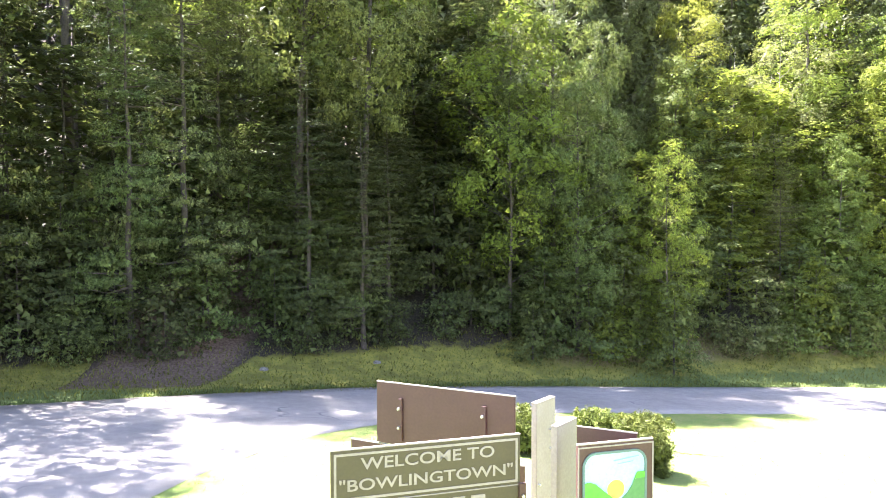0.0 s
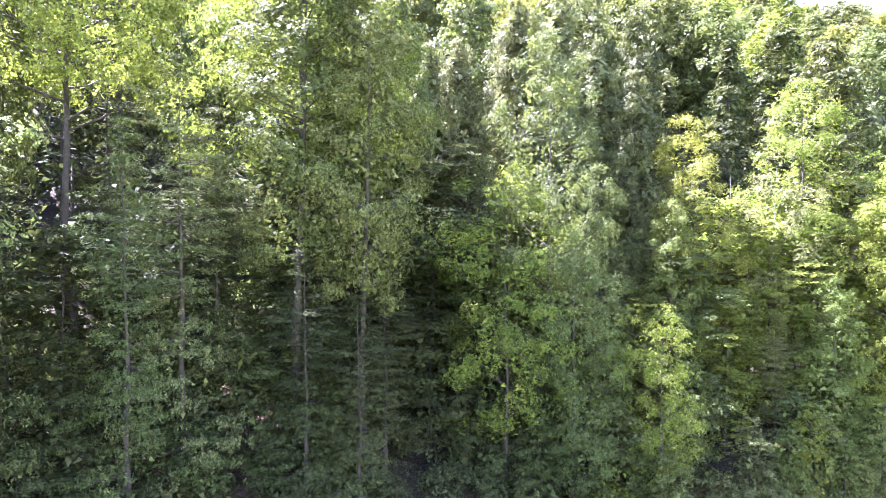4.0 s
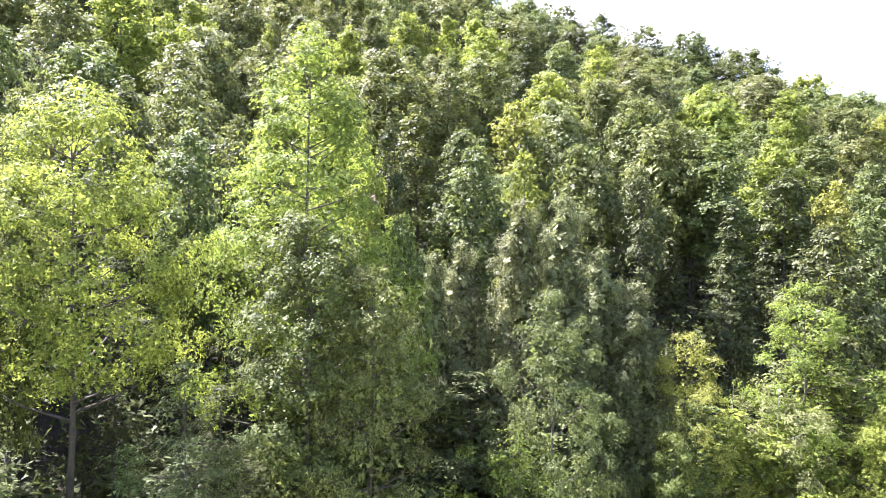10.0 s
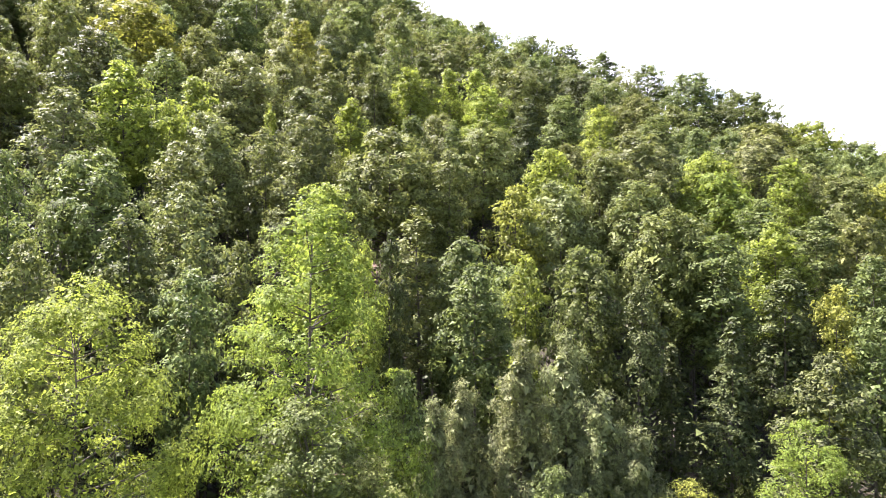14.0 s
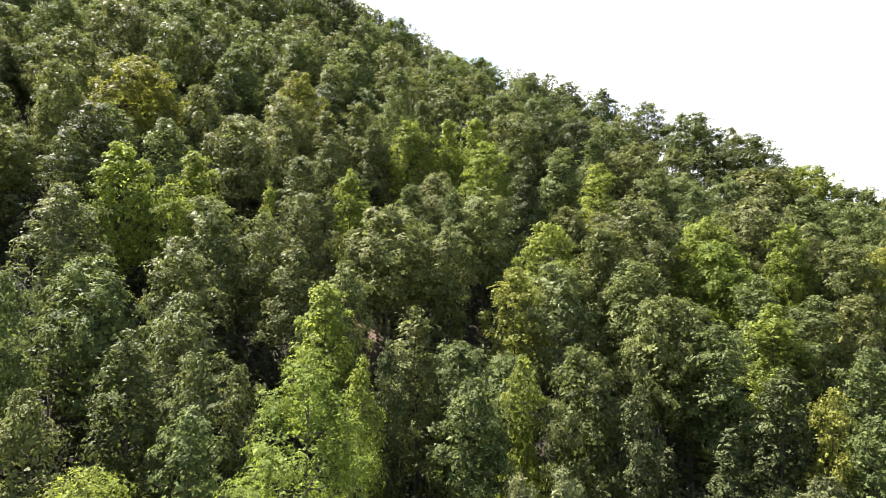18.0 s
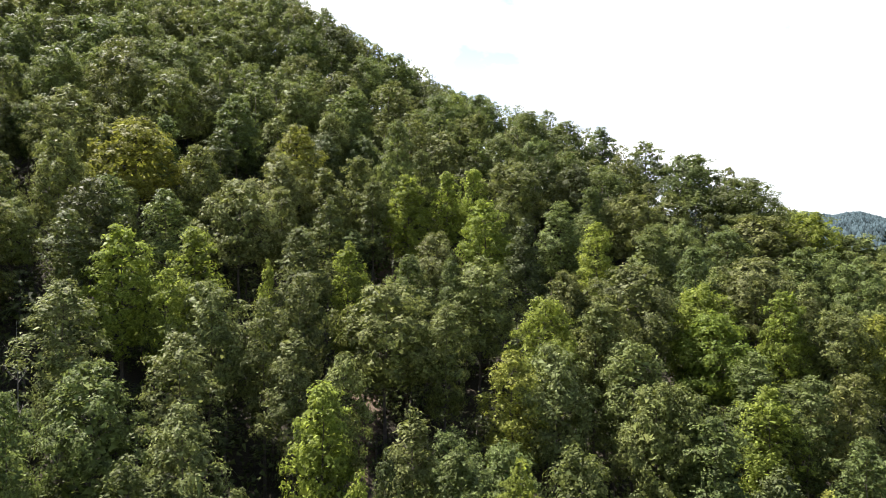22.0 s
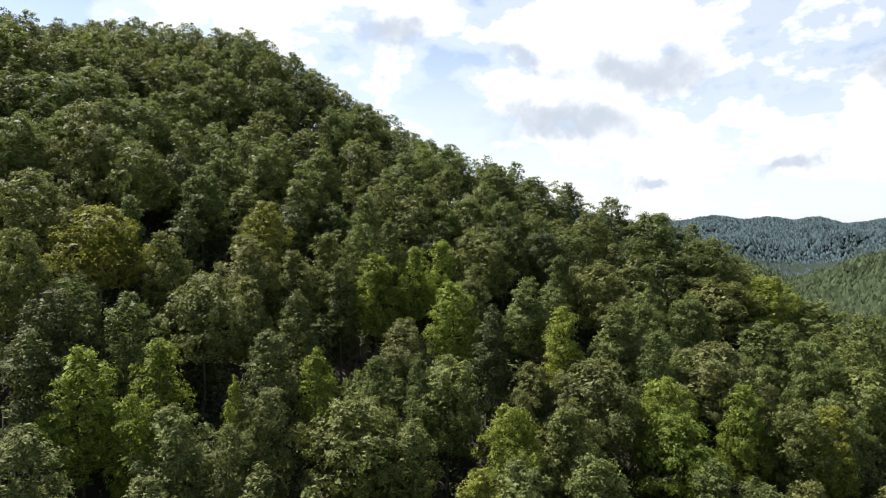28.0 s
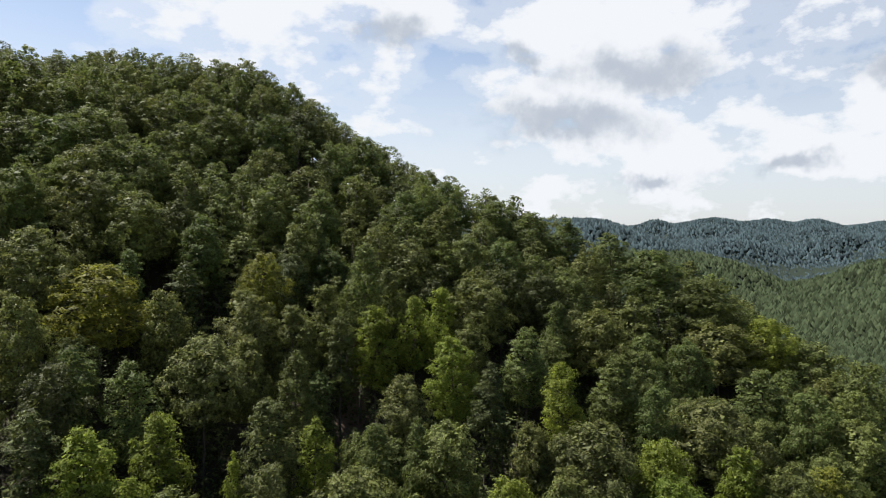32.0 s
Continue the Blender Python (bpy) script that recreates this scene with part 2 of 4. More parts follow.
def sky_world():
    """Blue sky with broken cumulus, drawn on a level layer so that it flattens to the horizon."""
    w = bpy.data.worlds.new("sky")
    w.use_nodes = True
    k = Nodes(w.node_tree)
    sky = k.add("ShaderNodeTexSky")
    sky.sky_type, sky.sun_disc, sky.sun_elevation = "NISHITA", False, radians(SUN_EL)
    sky.sun_rotation, sky.air_density, sky.dust_density = math.atan2(SUN_DIR.x, SUN_DIR.y), 1.0, 1.5
    way = k.add("ShaderNodeTexCoord").outputs["Generated"]
    xyz = k.add("ShaderNodeSeparateXYZ", None, Vector=way)
    az = k.math("ARCTAN2", xyz.outputs[0], xyz.outputs[1])

    def bank(a, el, a0, e0, sa, se):
        """1 in the middle of a patch of sky, fading outwards."""
        u = k.math("DIVIDE", k.math("SUBTRACT", a, radians(a0)), radians(sa))
        v = k.math("DIVIDE", k.math("SUBTRACT", el, radians(e0)), radians(se))
        return k.math("POWER", 2.718, k.math("MULTIPLY", k.math("ADD", k.math("MULTIPLY", u, u), k.math("MULTIPLY", v, v)), -1.0))

    def density():
        """Cloud thickness."""
        puff = k.add("ShaderNodeCombineXYZ", None, X=xyz.outputs[0], Y=xyz.outputs[1], Z=k.math("MULTIPLY", xyz.outputs[2], 1.7))
        big, small = k.noise(puff, 4.2, 2.0, 0.5), k.noise(puff, 13.0, 8.0, 0.55)
        f = k.math("MULTIPLY_ADD", small.outputs[0], 0.62, k.math("MULTIPLY", big.outputs[0], 0.42))
        el = k.math("ARCSINE", xyz.outputs[2])
        # the cumulus banks ahead, and the clear gaps between them
        for a0, e0, sa, se, amp in CLOUDS:
            f = k.math("ADD", f, k.math("MULTIPLY", bank(az, el, a0, e0, sa, se), amp))
        return f

    high = k.step(xyz.outputs[2], 0.38, 0.60, 0.0, 0.22)
    f = k.math("SUBTRACT", density(), high)
    haze = k.step(xyz.outputs[2], 0.36, 0.10)
    veil = k.math("MULTIPLY", k.step(f, 0.38, 0.54, 0.0, 0.5), k.step(xyz.outputs[2], 0.65, 0.35))
    cover = k.math("MAXIMUM", k.math("MAXIMUM", k.step(f, 0.49, 0.64), veil), k.math("MULTIPLY", haze, 0.62))
    # the cloud bases, ragged by a warp of the sky's grid
    base, rag = 0.0, k.noise(way, 7.0, 5.0, 0.6)
    tear = k.add("ShaderNodeSeparateXYZ", None, Vector=rag.outputs[1])
    wa = k.math("MULTIPLY_ADD", k.math("SUBTRACT", tear.outputs[0], 0.5), 0.30, az)
    we = k.math("MULTIPLY_ADD", k.math("SUBTRACT", tear.outputs[1], 0.5), 0.14, k.math("ARCSINE", xyz.outputs[2]))
    for a0, e0, sa, se in CLOUD_BASES:
        base = k.math("MAXIMUM", base, bank(wa, we, a0, e0, sa, se))
    fine = k.noise(way, 26.0, 5.0, 0.6)
    grey = k.math("MULTIPLY", k.step(k.math("MULTIPLY_ADD", fine.outputs[0], 0.7, k.math("MULTIPLY", base, 0.9)), 0.45, 1.25), k.step(f, 0.46, 0.62))
    cloud = k.mix(grey, rgb(1.0, 1.0, 1.0), rgb(0.58, 0.62, 0.68))
    blue = k.add("ShaderNodeVectorMath", {"operation": "SCALE"}, i0=sky.outputs[0])
    k.put(blue.inputs["Scale"], 0.14)
    col = k.mix(cover, blue.outputs[0], cloud)
    bg = k.add("ShaderNodeBackground", None, Color=col, Strength=0.41)
    k.add("ShaderNodeOutputWorld", None, Surface=bg)
    scene.world = w


sky_world()
# ---------- the land: one height for every place ----------
def smooth_max(a, b, r):
    h = np.clip(0.5 + 0.5 * (a - b) / r, 0, 1)
    return b + (a - b) * h + r * h * (1 - h)


def smooth_min(a, b, r):
    return -smooth_max(-a, -b, r)


def waves(x, y, size, seed):
    """Cheap rolling unevenness between about -1 and 1."""
    rng = np.random.RandomState(seed)
    out = 0
    for i in range(5):
        a, ph = rng.uniform(0, math.tau), rng.uniform(0, math.tau)
        s = size * (0.55 + 0.35 * i)
        out = out + np.sin((x * math.cos(a) + y * math.sin(a)) * math.tau / s + ph) * 0.38
    return out


def low_ground(x, y):
    """The slope on which lawn and road lie, with a swell under the shrubs; it levels out into the valley."""
    swell = 0.5 * np.exp(-((x - 3.5) ** 2 / 30 + (y - 14) ** 2 / 35))
    return np.maximum(2.05 - 0.045 * x - 0.075 * y, -16.0) + swell


def crest_line(x):
    return 203 - 0.45 * np.maximum(x, -40)


def hill(x, y):
    foot = 33.3 + 0.42 * np.clip(x, -14, 5) + 0.30 * np.maximum(x - 5, 0) + 0.62 * np.minimum(x + 14, 0)
    slope = 0.50
    front = 1.0 + slope * (y - foot)
    # a shallow hollow in the flank below the ridge
    front = front - 7.0 * np.exp(-((x - 58) / 34) ** 2 - ((y - 148) / 28) ** 2)
    crest = crest_line(x)
    back = 1.0 + slope * (crest - foot) - 0.55 * (y - crest)
    h = smooth_min(front, back, 8.0)
    h = smooth_min(h, 121.5 - 0.12 * np.maximum(-x - 75, 0), 12.0)
    h = h + 9.5 * np.exp(-((x + 48) / 28) ** 2 - ((y - crest + 10) / 40) ** 2)
    # the nose of the ridge
    h = smooth_min(h, 58.0 - 0.85 * (x - 70), 6.0)
    rough = np.clip((y - foot - 12) / 40, 0, 1)
    return h + rough * (1.6 * waves(x, y, 60, 3) + 0.8 * waves(x, y, 23, 4))


def far_hills(x, y):
    r = np.hypot(x, y)
    out = -40.0 + 0 * x
    rim = 62 + 55 * waves(x, y, 1500, 11) + 22 * waves(x, y, 420, 12)
    out = out + np.clip((r - 700) / 900, 0, 1) * (rim + 40)
    # the wooded hill across the side valley and the long ridge behind it
    out = np.maximum(out, -40 + 106 * np.exp(-(((x - 640) / 190) ** 2 + ((y - 780) / 260) ** 2)) + 5 * waves(x, y, 130, 15))
    # a spur that comes down into the valley
    u = np.clip(((x - 345) * 235 - (y - 1253) * 203) / (235.0 ** 2 + 203.0 ** 2), -1.5, 1.2)
    off = np.hypot(x - 345 - 235 * u, y - 1253 + 203 * u)
    out = np.maximum(out, -40 + (162 - 105 * np.clip(u, 0, 1.2)) * np.exp(-(off / 190) ** 2) + 9 * waves(x, y, 190, 16))
    reach = np.clip((r - 600) / 500, 0, 1)
    for k, (yc, top, wide) in enumerate(((1280, 22, 110), (1560, 78, 130), (1950, 118, 150), (2400, 150, 170))):
        crest = top + 17 * waves(x, y, 620, 20 + k) + 11 * waves(x, y, 210, 30 + k)
        line = yc + 90 * waves(x, 0 * y, 900, 40 + k) - 0.10 * x
        out = np.maximum(out, -40 + (crest + 40) * np.exp(-((y - line) / (wide * 1.25)) ** 2) * reach + 10 * reach * waves(x, y, 240, 50 + k))
    return out


def land(x, y):
    x, y = np.asarray(x, float), np.asarray(y, float)
    near = smooth_max(low_ground(x, y), hill(x, y), 1.4)
    return np.maximum(near, far_hills(x, y))


def mesh_object(name, verts, faces, mats, smooth=False, parent=None):
    me = bpy.data.meshes.new(name)
    me.from_pydata(verts, [], faces)
    for m in mats if isinstance(mats, (list, tuple)) else [mats]:
        me.materials.append(m)
    if smooth:
        me.polygons.foreach_set("use_smooth", [True] * len(me.polygons))
    me.update()
    ob = new(name, me)
    ob.parent = parent
    return ob


def spaced(n, near, far):
    """2n+1 stations, close together in the middle and wide apart at the ends."""
    u = np.linspace(-1, 1, 2 * n + 1)
    b = 1.0
    for _ in range(60):
        b = math.asinh(far * b / (near * n)) if b > 1e-6 else 1.0
        b = max(b, 0.5)
    return np.sinh(u * b) * far / math.sinh(b)


gx = spaced(145, 0.5, 4200)
gy = spaced(145, 0.5, 4200) + 30
XX, YY = np.meshgrid(gx, gy)
ZZ = land(XX, YY)
nx, ny = len(gx), len(gy)
ids = np.arange(nx * ny).reshape(ny, nx)
quads = np.stack([ids[:-1, :-1], ids[:-1, 1:], ids[1:, 1:], ids[1:, :-1]], -1).reshape(-1, 4)
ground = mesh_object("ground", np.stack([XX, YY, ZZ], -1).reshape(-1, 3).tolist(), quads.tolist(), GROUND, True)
tagged(ground, "lawn, mossy bank and leaf-strewn wooded hillside", "ground", kind="structure")


def curve_points(pts, n):
    """A smooth line through a few points."""
    pts = [np.array(p, float) for p in pts]
    pts = [2 * pts[0] - pts[1]] + pts + [2 * pts[-1] - pts[-2]]
    out = []
    for i in range(1, len(pts) - 2):
        p0, p1, p2, p3 = pts[i - 1:i + 3]
        for s in np.linspace(0, 1, n, endpoint=False):
            out.append(0.5 * (2 * p1 + (p2 - p0) * s + (2 * p0 - 5 * p1 + 4 * p2 - p3) * s * s + (3 * p1 - p0 - 3 * p2 + p3) * s ** 3))
    out.append(pts[-2])
    return np.array(out)


FAR_EDGE = [(-40, 4), (-24, 13.5), (-12.2, 21.4), (-6.8, 25.0), (-1.5, 27.6), (4.2, 29.3), (12.0, 31.3), (21.0, 33.4), (36, 36.5), (70, 41), (140, 40)]
NEAR_EDGE = [(-22, -22), (-12, -4), (-6.4, 10.5), (-4.9, 15.2), (-3.0, 19.0), (0.2, 21.6), (4.0, 23.2), (9.0, 24.4), (18.0, 26.2), (34, 29), (68, 33), (140, 32)]


def road_strip():
    a, b = curve_points(FAR_EDGE, 14), curve_points(NEAR_EDGE, 14)

    def even(line, n):
        s = np.concatenate([[0], np.cumsum(np.hypot(*np.diff(line, axis=0).T))])
        u = np.linspace(0, s[-1], n)
        return np.stack([np.interp(u, s, line[:, 0]), np.interp(u, s, line[:, 1])], 1)

    n, m = 150, 9
    a, b = even(a, n), even(b, n)
    rng = np.random.RandomState(5)
    a += rng.normal(0, 0.05, a.shape)
    b += rng.normal(0, 0.05, b.shape)
    verts, faces = [], []
    for i in range(n):
        for j in range(m):
            p = a[i] + (b[i] - a[i]) * j / (m - 1)
            verts.append((p[0], p[1], float(land(p[0], p[1])) + (0.045 if 0 < j < m - 1 else 0.02)))
    for i in range(n - 1):
        for j in range(m - 1):
            k = i * m + j
            faces.append((k, k + 1, k + m + 1, k + m))
    base = len(verts)
    for i in range(n):
        for j in (0, m - 1):
            v = verts[i * m + j]
            verts.append((v[0], v[1], v[2] - 0.25))
    for i in range(n - 1):
        faces.append((i * m, (i + 1) * m, base + 2 * i + 2, base + 2 * i))
        faces.append((i * m + m - 1, base + 2 * i + 1, base + 2 * i + 3, (i + 1) * m + m - 1))
    return mesh_object("road", verts, faces, ASPHALT, True)


tagged(road_strip(), "worn grey asphalt road curving round the lawn", "road", kind="structure")
# ---------- trees ----------
def tubes(paths, sides=6):
    """Tapered, bent tubes: each path is a list of (x, y, z, radius)."""
    verts, faces = [], []
    for path in paths:
        pts = np.array(path, float)
        n, base = len(pts), len(verts)
        for i in range(n):
            d = pts[min(i + 1, n - 1), :3] - pts[max(i - 1, 0), :3]
            d /= np.linalg.norm(d) + 1e-9
            u = np.cross(d, (0.31, 0.95, 0.05))
            u /= np.linalg.norm(u) + 1e-9
            v = np.cross(d, u)
            for j in range(sides):
                a = math.tau * j / sides
                verts.append(tuple(pts[i, :3] + (u * math.cos(a) + v * math.sin(a)) * pts[i, 3]))
        for i in range(n - 1):
            for j in range(sides):
                k, k2 = base + i * sides + j, base + i * sides + (j + 1) % sides
                faces.append((k, k2, k2 + sides, k + sides))
        faces.append(tuple(base + (n - 1) * sides + j for j in range(sides)))
    return verts, faces


def leaf_cloud(rng, centres, radii, per, size, flat=0.65, rise=0.6, narrow=0.55, inner=0.45, outer=1.0, heart=None, tuft=1):
    """Leaf sprays on the outsides of clumps: tufts of pointed blades, three corners each, that face much the same way."""
    m = len(centres) * max(1, per // tuft)
    c, r = np.repeat(centres, max(1, per // tuft), 0), np.repeat(radii, max(1, per // tuft))
    d = rng.normal(size=(m, 3))
    d[:, 2] += 0.35
    d /= np.linalg.norm(d, axis=1)[:, None]
    depth = rng.uniform(inner, outer, m) ** 0.6
    wob = 1 + 0.35 * np.sin(d[:, 0] * 5 + c[:, 2] * 3) * np.sin(d[:, 1] * 5 + c[:, 0] * 2)
    pos = c + d * (r * depth * wob)[:, None] * np.array([1, 1, flat])
    nor = d * (1 - rise) + np.array([0, 0, rise]) + rng.normal(0, 0.30, (m, 3))
    if heart is not None:
        away = (pos - heart) * np.array([1, 1, 0.8])
        nor += 0.75 * away / (np.linalg.norm(away, axis=1)[:, None] + 1e-6)
    nor /= np.linalg.norm(nor, axis=1)[:, None]
    # the blades of each tuft
    n = m * tuft
    pos, nor, d = np.repeat(pos, tuft, 0), np.repeat(nor, tuft, 0), np.repeat(d, tuft, 0)
    if tuft > 1:
        off = rng.normal(0, 1, (n, 3)) * (size * rng.uniform(0.55, 0.95, n))[:, None]
        pos = pos + off - nor * ((off * nor).sum(1) * 0.65)[:, None]
        nor = nor + rng.normal(0, 0.20, (n, 3))
        nor /= np.linalg.norm(nor, axis=1)[:, None]
    t = d * np.array([1, 1, 0.2]) + rng.normal(0, 0.6, (n, 3))
    t -= nor * (t * nor).sum(1)[:, None]
    t /= np.linalg.norm(t, axis=1)[:, None] + 1e-9
    s = np.cross(nor, t)
    ln = (size * rng.uniform(0.6, 1.35, n))[:, None]
    w = ln * narrow
    drop = np.array([0, 0, -0.10])
    v = np.stack([pos - s * w * 0.5 - t * ln * 0.45, pos + s * w * 0.5 - t * ln * 0.45, pos + t * ln * 0.55 + drop * ln], 1)
    return v.reshape(-1, 3)


def leaf_mesh(name, verts, mat, k=3):
    me = bpy.data.meshes.new(name)
    n = len(verts)
    me.vertices.add(n)
    me.vertices.foreach_set("co", verts.astype(np.float32).ravel())
    me.loops.add(n)
    me.loops.foreach_set("vertex_index", np.arange(n, dtype=np.int32))
    me.polygons.add(n // k)
    me.polygons.foreach_set("loop_start", np.arange(0, n, k, dtype=np.int32))
    me.update(calc_edges=True)
    me.materials.append(mat)
    return me


# how far the crown reaches out at each level, 0 at its base and 1 at its top
SHAPES = {
    "round": lambda h: 0.7 + 0.3 * math.sin(1.57 * h / 0.35) if h < 0.35 else math.sqrt(max(0.0, 1 - ((h - 0.35) / 0.65) ** 2.1)),
    "tall": lambda h: 0.75 + 0.25 * h / 0.25 if h < 0.25 else max(0.0, 1 - ((h - 0.25) / 0.75) ** 2.1) ** 0.62,
    "bell": lambda h: 0.85 + 0.15 * h / 0.12 if h < 0.12 else max(0.0, 1 - ((h - 0.12) / 0.88) ** 2.2) ** 0.72,
    "cone": lambda h: (1 - h) ** 0.85 + 0.03,
    "open": lambda h: (0.78 + 0.22 * math.sin(h * 11.0)) * math.sqrt(max(0.0, 1 - h ** 2.4)),
}


def tree_data(seed, shape, height, base, reach, clumps, per, size, lean=0.35, flat=0.75, rise=0.55, clump=0.24, narrow=0.55, lobes=0.07, inside=0.08, rim=0.68, trunk_r=None, limbs=True, tuft=7, full=9):
    """Trunk and limb paths, and leaf corners, of one tree standing at the origin: a crown of many small clumps."""
    rng = np.random.RandomState(seed)
    r0 = trunk_r or 0.009 * height + 0.03
    bend = rng.normal(0, 0.16, (15, 2)).cumsum(0) * height / 60
    bend[0] = 0
    trunk = [(bend[i, 0], bend[i, 1], -0.6 + (height * 0.93 + 0.6) * i / 14, r0 * (1.25 if i == 0 else 1 - 0.068 * i)) for i in range(15)]
    tp = np.array(trunk)
    paths, centres, radii = [trunk], [], []
    ph = rng.uniform(0, math.tau, 4)
    i = 0
    while len(centres) < clumps:
        h = rng.uniform(0, 1)
        env = SHAPES[shape](h)
        if rng.rand() > env + 0.12:
            continue
        i += 1
        a = i * 2.39996 + rng.normal(0, 0.3)
        lob = 1 + lobes * (math.sin(2 * a + 5 * h + ph[0]) + math.sin(3 * a - 7 * h + ph[1]) + 0.6 * math.sin(5 * a + 9 * h + ph[2]))
        shell = rng.uniform(0.80, 1.04) if rng.rand() > inside else rng.uniform(0.25, 0.7)
        rc = reach * clump * rng.uniform(0.7, 1.3) * (0.75 + 0.25 * env)
        out = max(0.0, reach * env * lob * shell - rc * 0.4)
        z = base + (height - base) * h - rc * 0.3
        cx, cy = np.interp(z, tp[:, 2], tp[:, 0]), np.interp(z, tp[:, 2], tp[:, 1])
        c = np.array((cx + math.cos(a) * out, cy + math.sin(a) * out, z))
        centres.append(c)
        radii.append(rc)
        if limbs and i % 4 == 0 and out > 0.3 * reach * env:
            zt = min(max(base * 0.5, z - out * lean - 0.15), height * 0.86)
            start = np.array((np.interp(zt, tp[:, 2], tp[:, 0]), np.interp(zt, tp[:, 2], tp[:, 1]), zt))
            rl = r0 * 0.30 * (1 - 0.6 * h)
            mid = (start + c) / 2 + np.array((0, 0, -0.06 * out)) + rng.normal(0, 0.1, 3)
            paths.append([(*start, rl), (*mid, rl * 0.62), (*c, rl * 0.2)])
    centres, radii = np.array(centres), np.array(radii)
    mid = np.array((tp[7, 0], tp[7, 1], base + 0.35 * (height - base)))
    leaves = np.concatenate([leaf_cloud(rng, centres, radii, per, size, flat, rise, narrow, heart=mid, tuft=tuft),
                             leaf_cloud(rng, centres, radii, max(2, per // 9), size * 1.2, flat, rise, 0.8, 0.02, 0.5, mid)])
    # the dense shaded inside of the crown
    m = clumps * full
    hh = rng.uniform(0.02, 0.93, m)
    env = np.array([SHAPES[shape](v) for v in hh])
    aa = rng.uniform(0, math.tau, m)
    rr = reach * env * rng.uniform(0.30, rim, m)
    zz = base + (height - base) * hh - 0.05 * reach
    heart = np.stack([np.interp(zz, tp[:, 2], tp[:, 0]) + np.cos(aa) * rr, np.interp(zz, tp[:, 2], tp[:, 1]) + np.sin(aa) * rr, zz], 1)
    core = leaf_cloud(rng, heart, np.full(m, 0.10 * reach), 1, min(reach * 0.15, size * 2.2), 1.0, 0.25, 0.8, heart=mid)
    return paths, leaves, core


PROTOS = {}


def tree_proto(key, *args, bark=BARK, bare=False, **kw):
    paths, leaves, core = tree_data(*args, **kw)
    tv, tf = tubes(paths, 7)
    me = bpy.data.meshes.new("trunk")
    me.from_pydata(tv, [], tf)
    me.polygons.foreach_set("use_smooth", [True] * len(me.polygons))
    me.materials.append(bark)
    PROTOS[key] = (me, None if bare else leaf_mesh("crown", np.concatenate([leaves, core]), LEAF["mid"]), args[2], leaves, core)


WORDS = {"mid": "green", "fresh": "fresh green", "bright": "bright yellow-green", "dark": "dark green", "grey": "grey-green", "olive": "olive-brown", "gold": "golden-green", "cedar": "dusty grey-green"}


def plant(key, colour, x, y, height, turn, label, category="tree", group="trees on the hillside", name="tree", wide=1.0):
    """One tree with its roots in the ground."""
    t_me, c_me, h = PROTOS[key][:3]
    ob = new(name)
    s = height / h
    ob.matrix_world = Matrix.Translation((x, y, float(land(x, y)) - 0.1)) @ Matrix.Rotation(turn, 4, "Z") @ Matrix.Diagonal((s * wide, s * wide, s, 1))
    ob.empty_display_size = 0.5
    for n, me in (("trunk", t_me), ("crown", c_me)):
        if me is None:
            continue
        part_ob = new(n, me)
        part_ob.parent = ob
        if n == "crown":
            part_ob.material_slots[0].link = "OBJECT"
            part_ob.material_slots[0].material = LEAF[colour]
    return tagged(ob, label, category, group)


# near trees, fine leaves
tree_proto("edge_round", 1, "round", 24, 3.5, 4.8, 150, 250, 0.135, clump=0.23, narrow=0.6, rise=0.25, lobes=0.13, flat=0.65, full=9)
tree_proto("edge_slim", 9, "round", 26, 9.5, 3.3, 140, 250, 0.135, clump=0.31, narrow=0.6, rise=0.25, lobes=0.16, flat=0.65, full=10)
tree_proto("edge_tall", 2, "bell", 27, 9.0, 5.0, 210, 290, 0.125, clump=0.21, narrow=0.6, rise=0.25, lobes=0.13, flat=0.65, full=9)
tree_proto("edge_high", 8, "bell", 27, 14.0, 5.2, 170, 290, 0.125, clump=0.21, narrow=0.6, rise=0.25, lobes=0.13, flat=0.65, full=6, trunk_r=0.24)
tree_proto("edge_layer", 3, "open", 27, 3.0, 4.6, 150, 190, 0.15, lean=0.02, flat=0.14, rise=0.75, clump=0.34, rim=0.5, narrow=0.6, lobes=0.14, full=3)
tree_proto("edge_open", 4, "round", 20, 4.0, 4.4, 90, 200, 0.15, lean=0.6, clump=0.23, lobes=0.2, rim=0.4, narrow=0.6, rise=0.3, trunk_r=0.12, full=5)
tree_proto("edge_pale", 10, "round", 20, 4.0, 4.4, 90, 190, 0.15, lean=0.6, clump=0.23, lobes=0.2, rim=0.4, narrow=0.6, rise=0.3, bark=BARK_PALE, trunk_r=0.12, full=3)
tree_proto("young_layer", 7, "open", 27, 2.0, 6.6, 80, 110, 0.30, lean=0.02, flat=0.12, rise=0.8, clump=0.29, rim=0.5, narrow=0.6, lobes=0.14)
tree_proto("sapling", 5, "open", 7, 0.4, 2.7, 50, 90, 0.15, flat=0.17, rise=0.8, clump=0.32, narrow=0.6, limbs=False)
tree_proto("bush", 6, "round", 3.2, 0.1, 2.0, 34, 80, 0.12, clump=0.34, narrow=0.6, limbs=False)
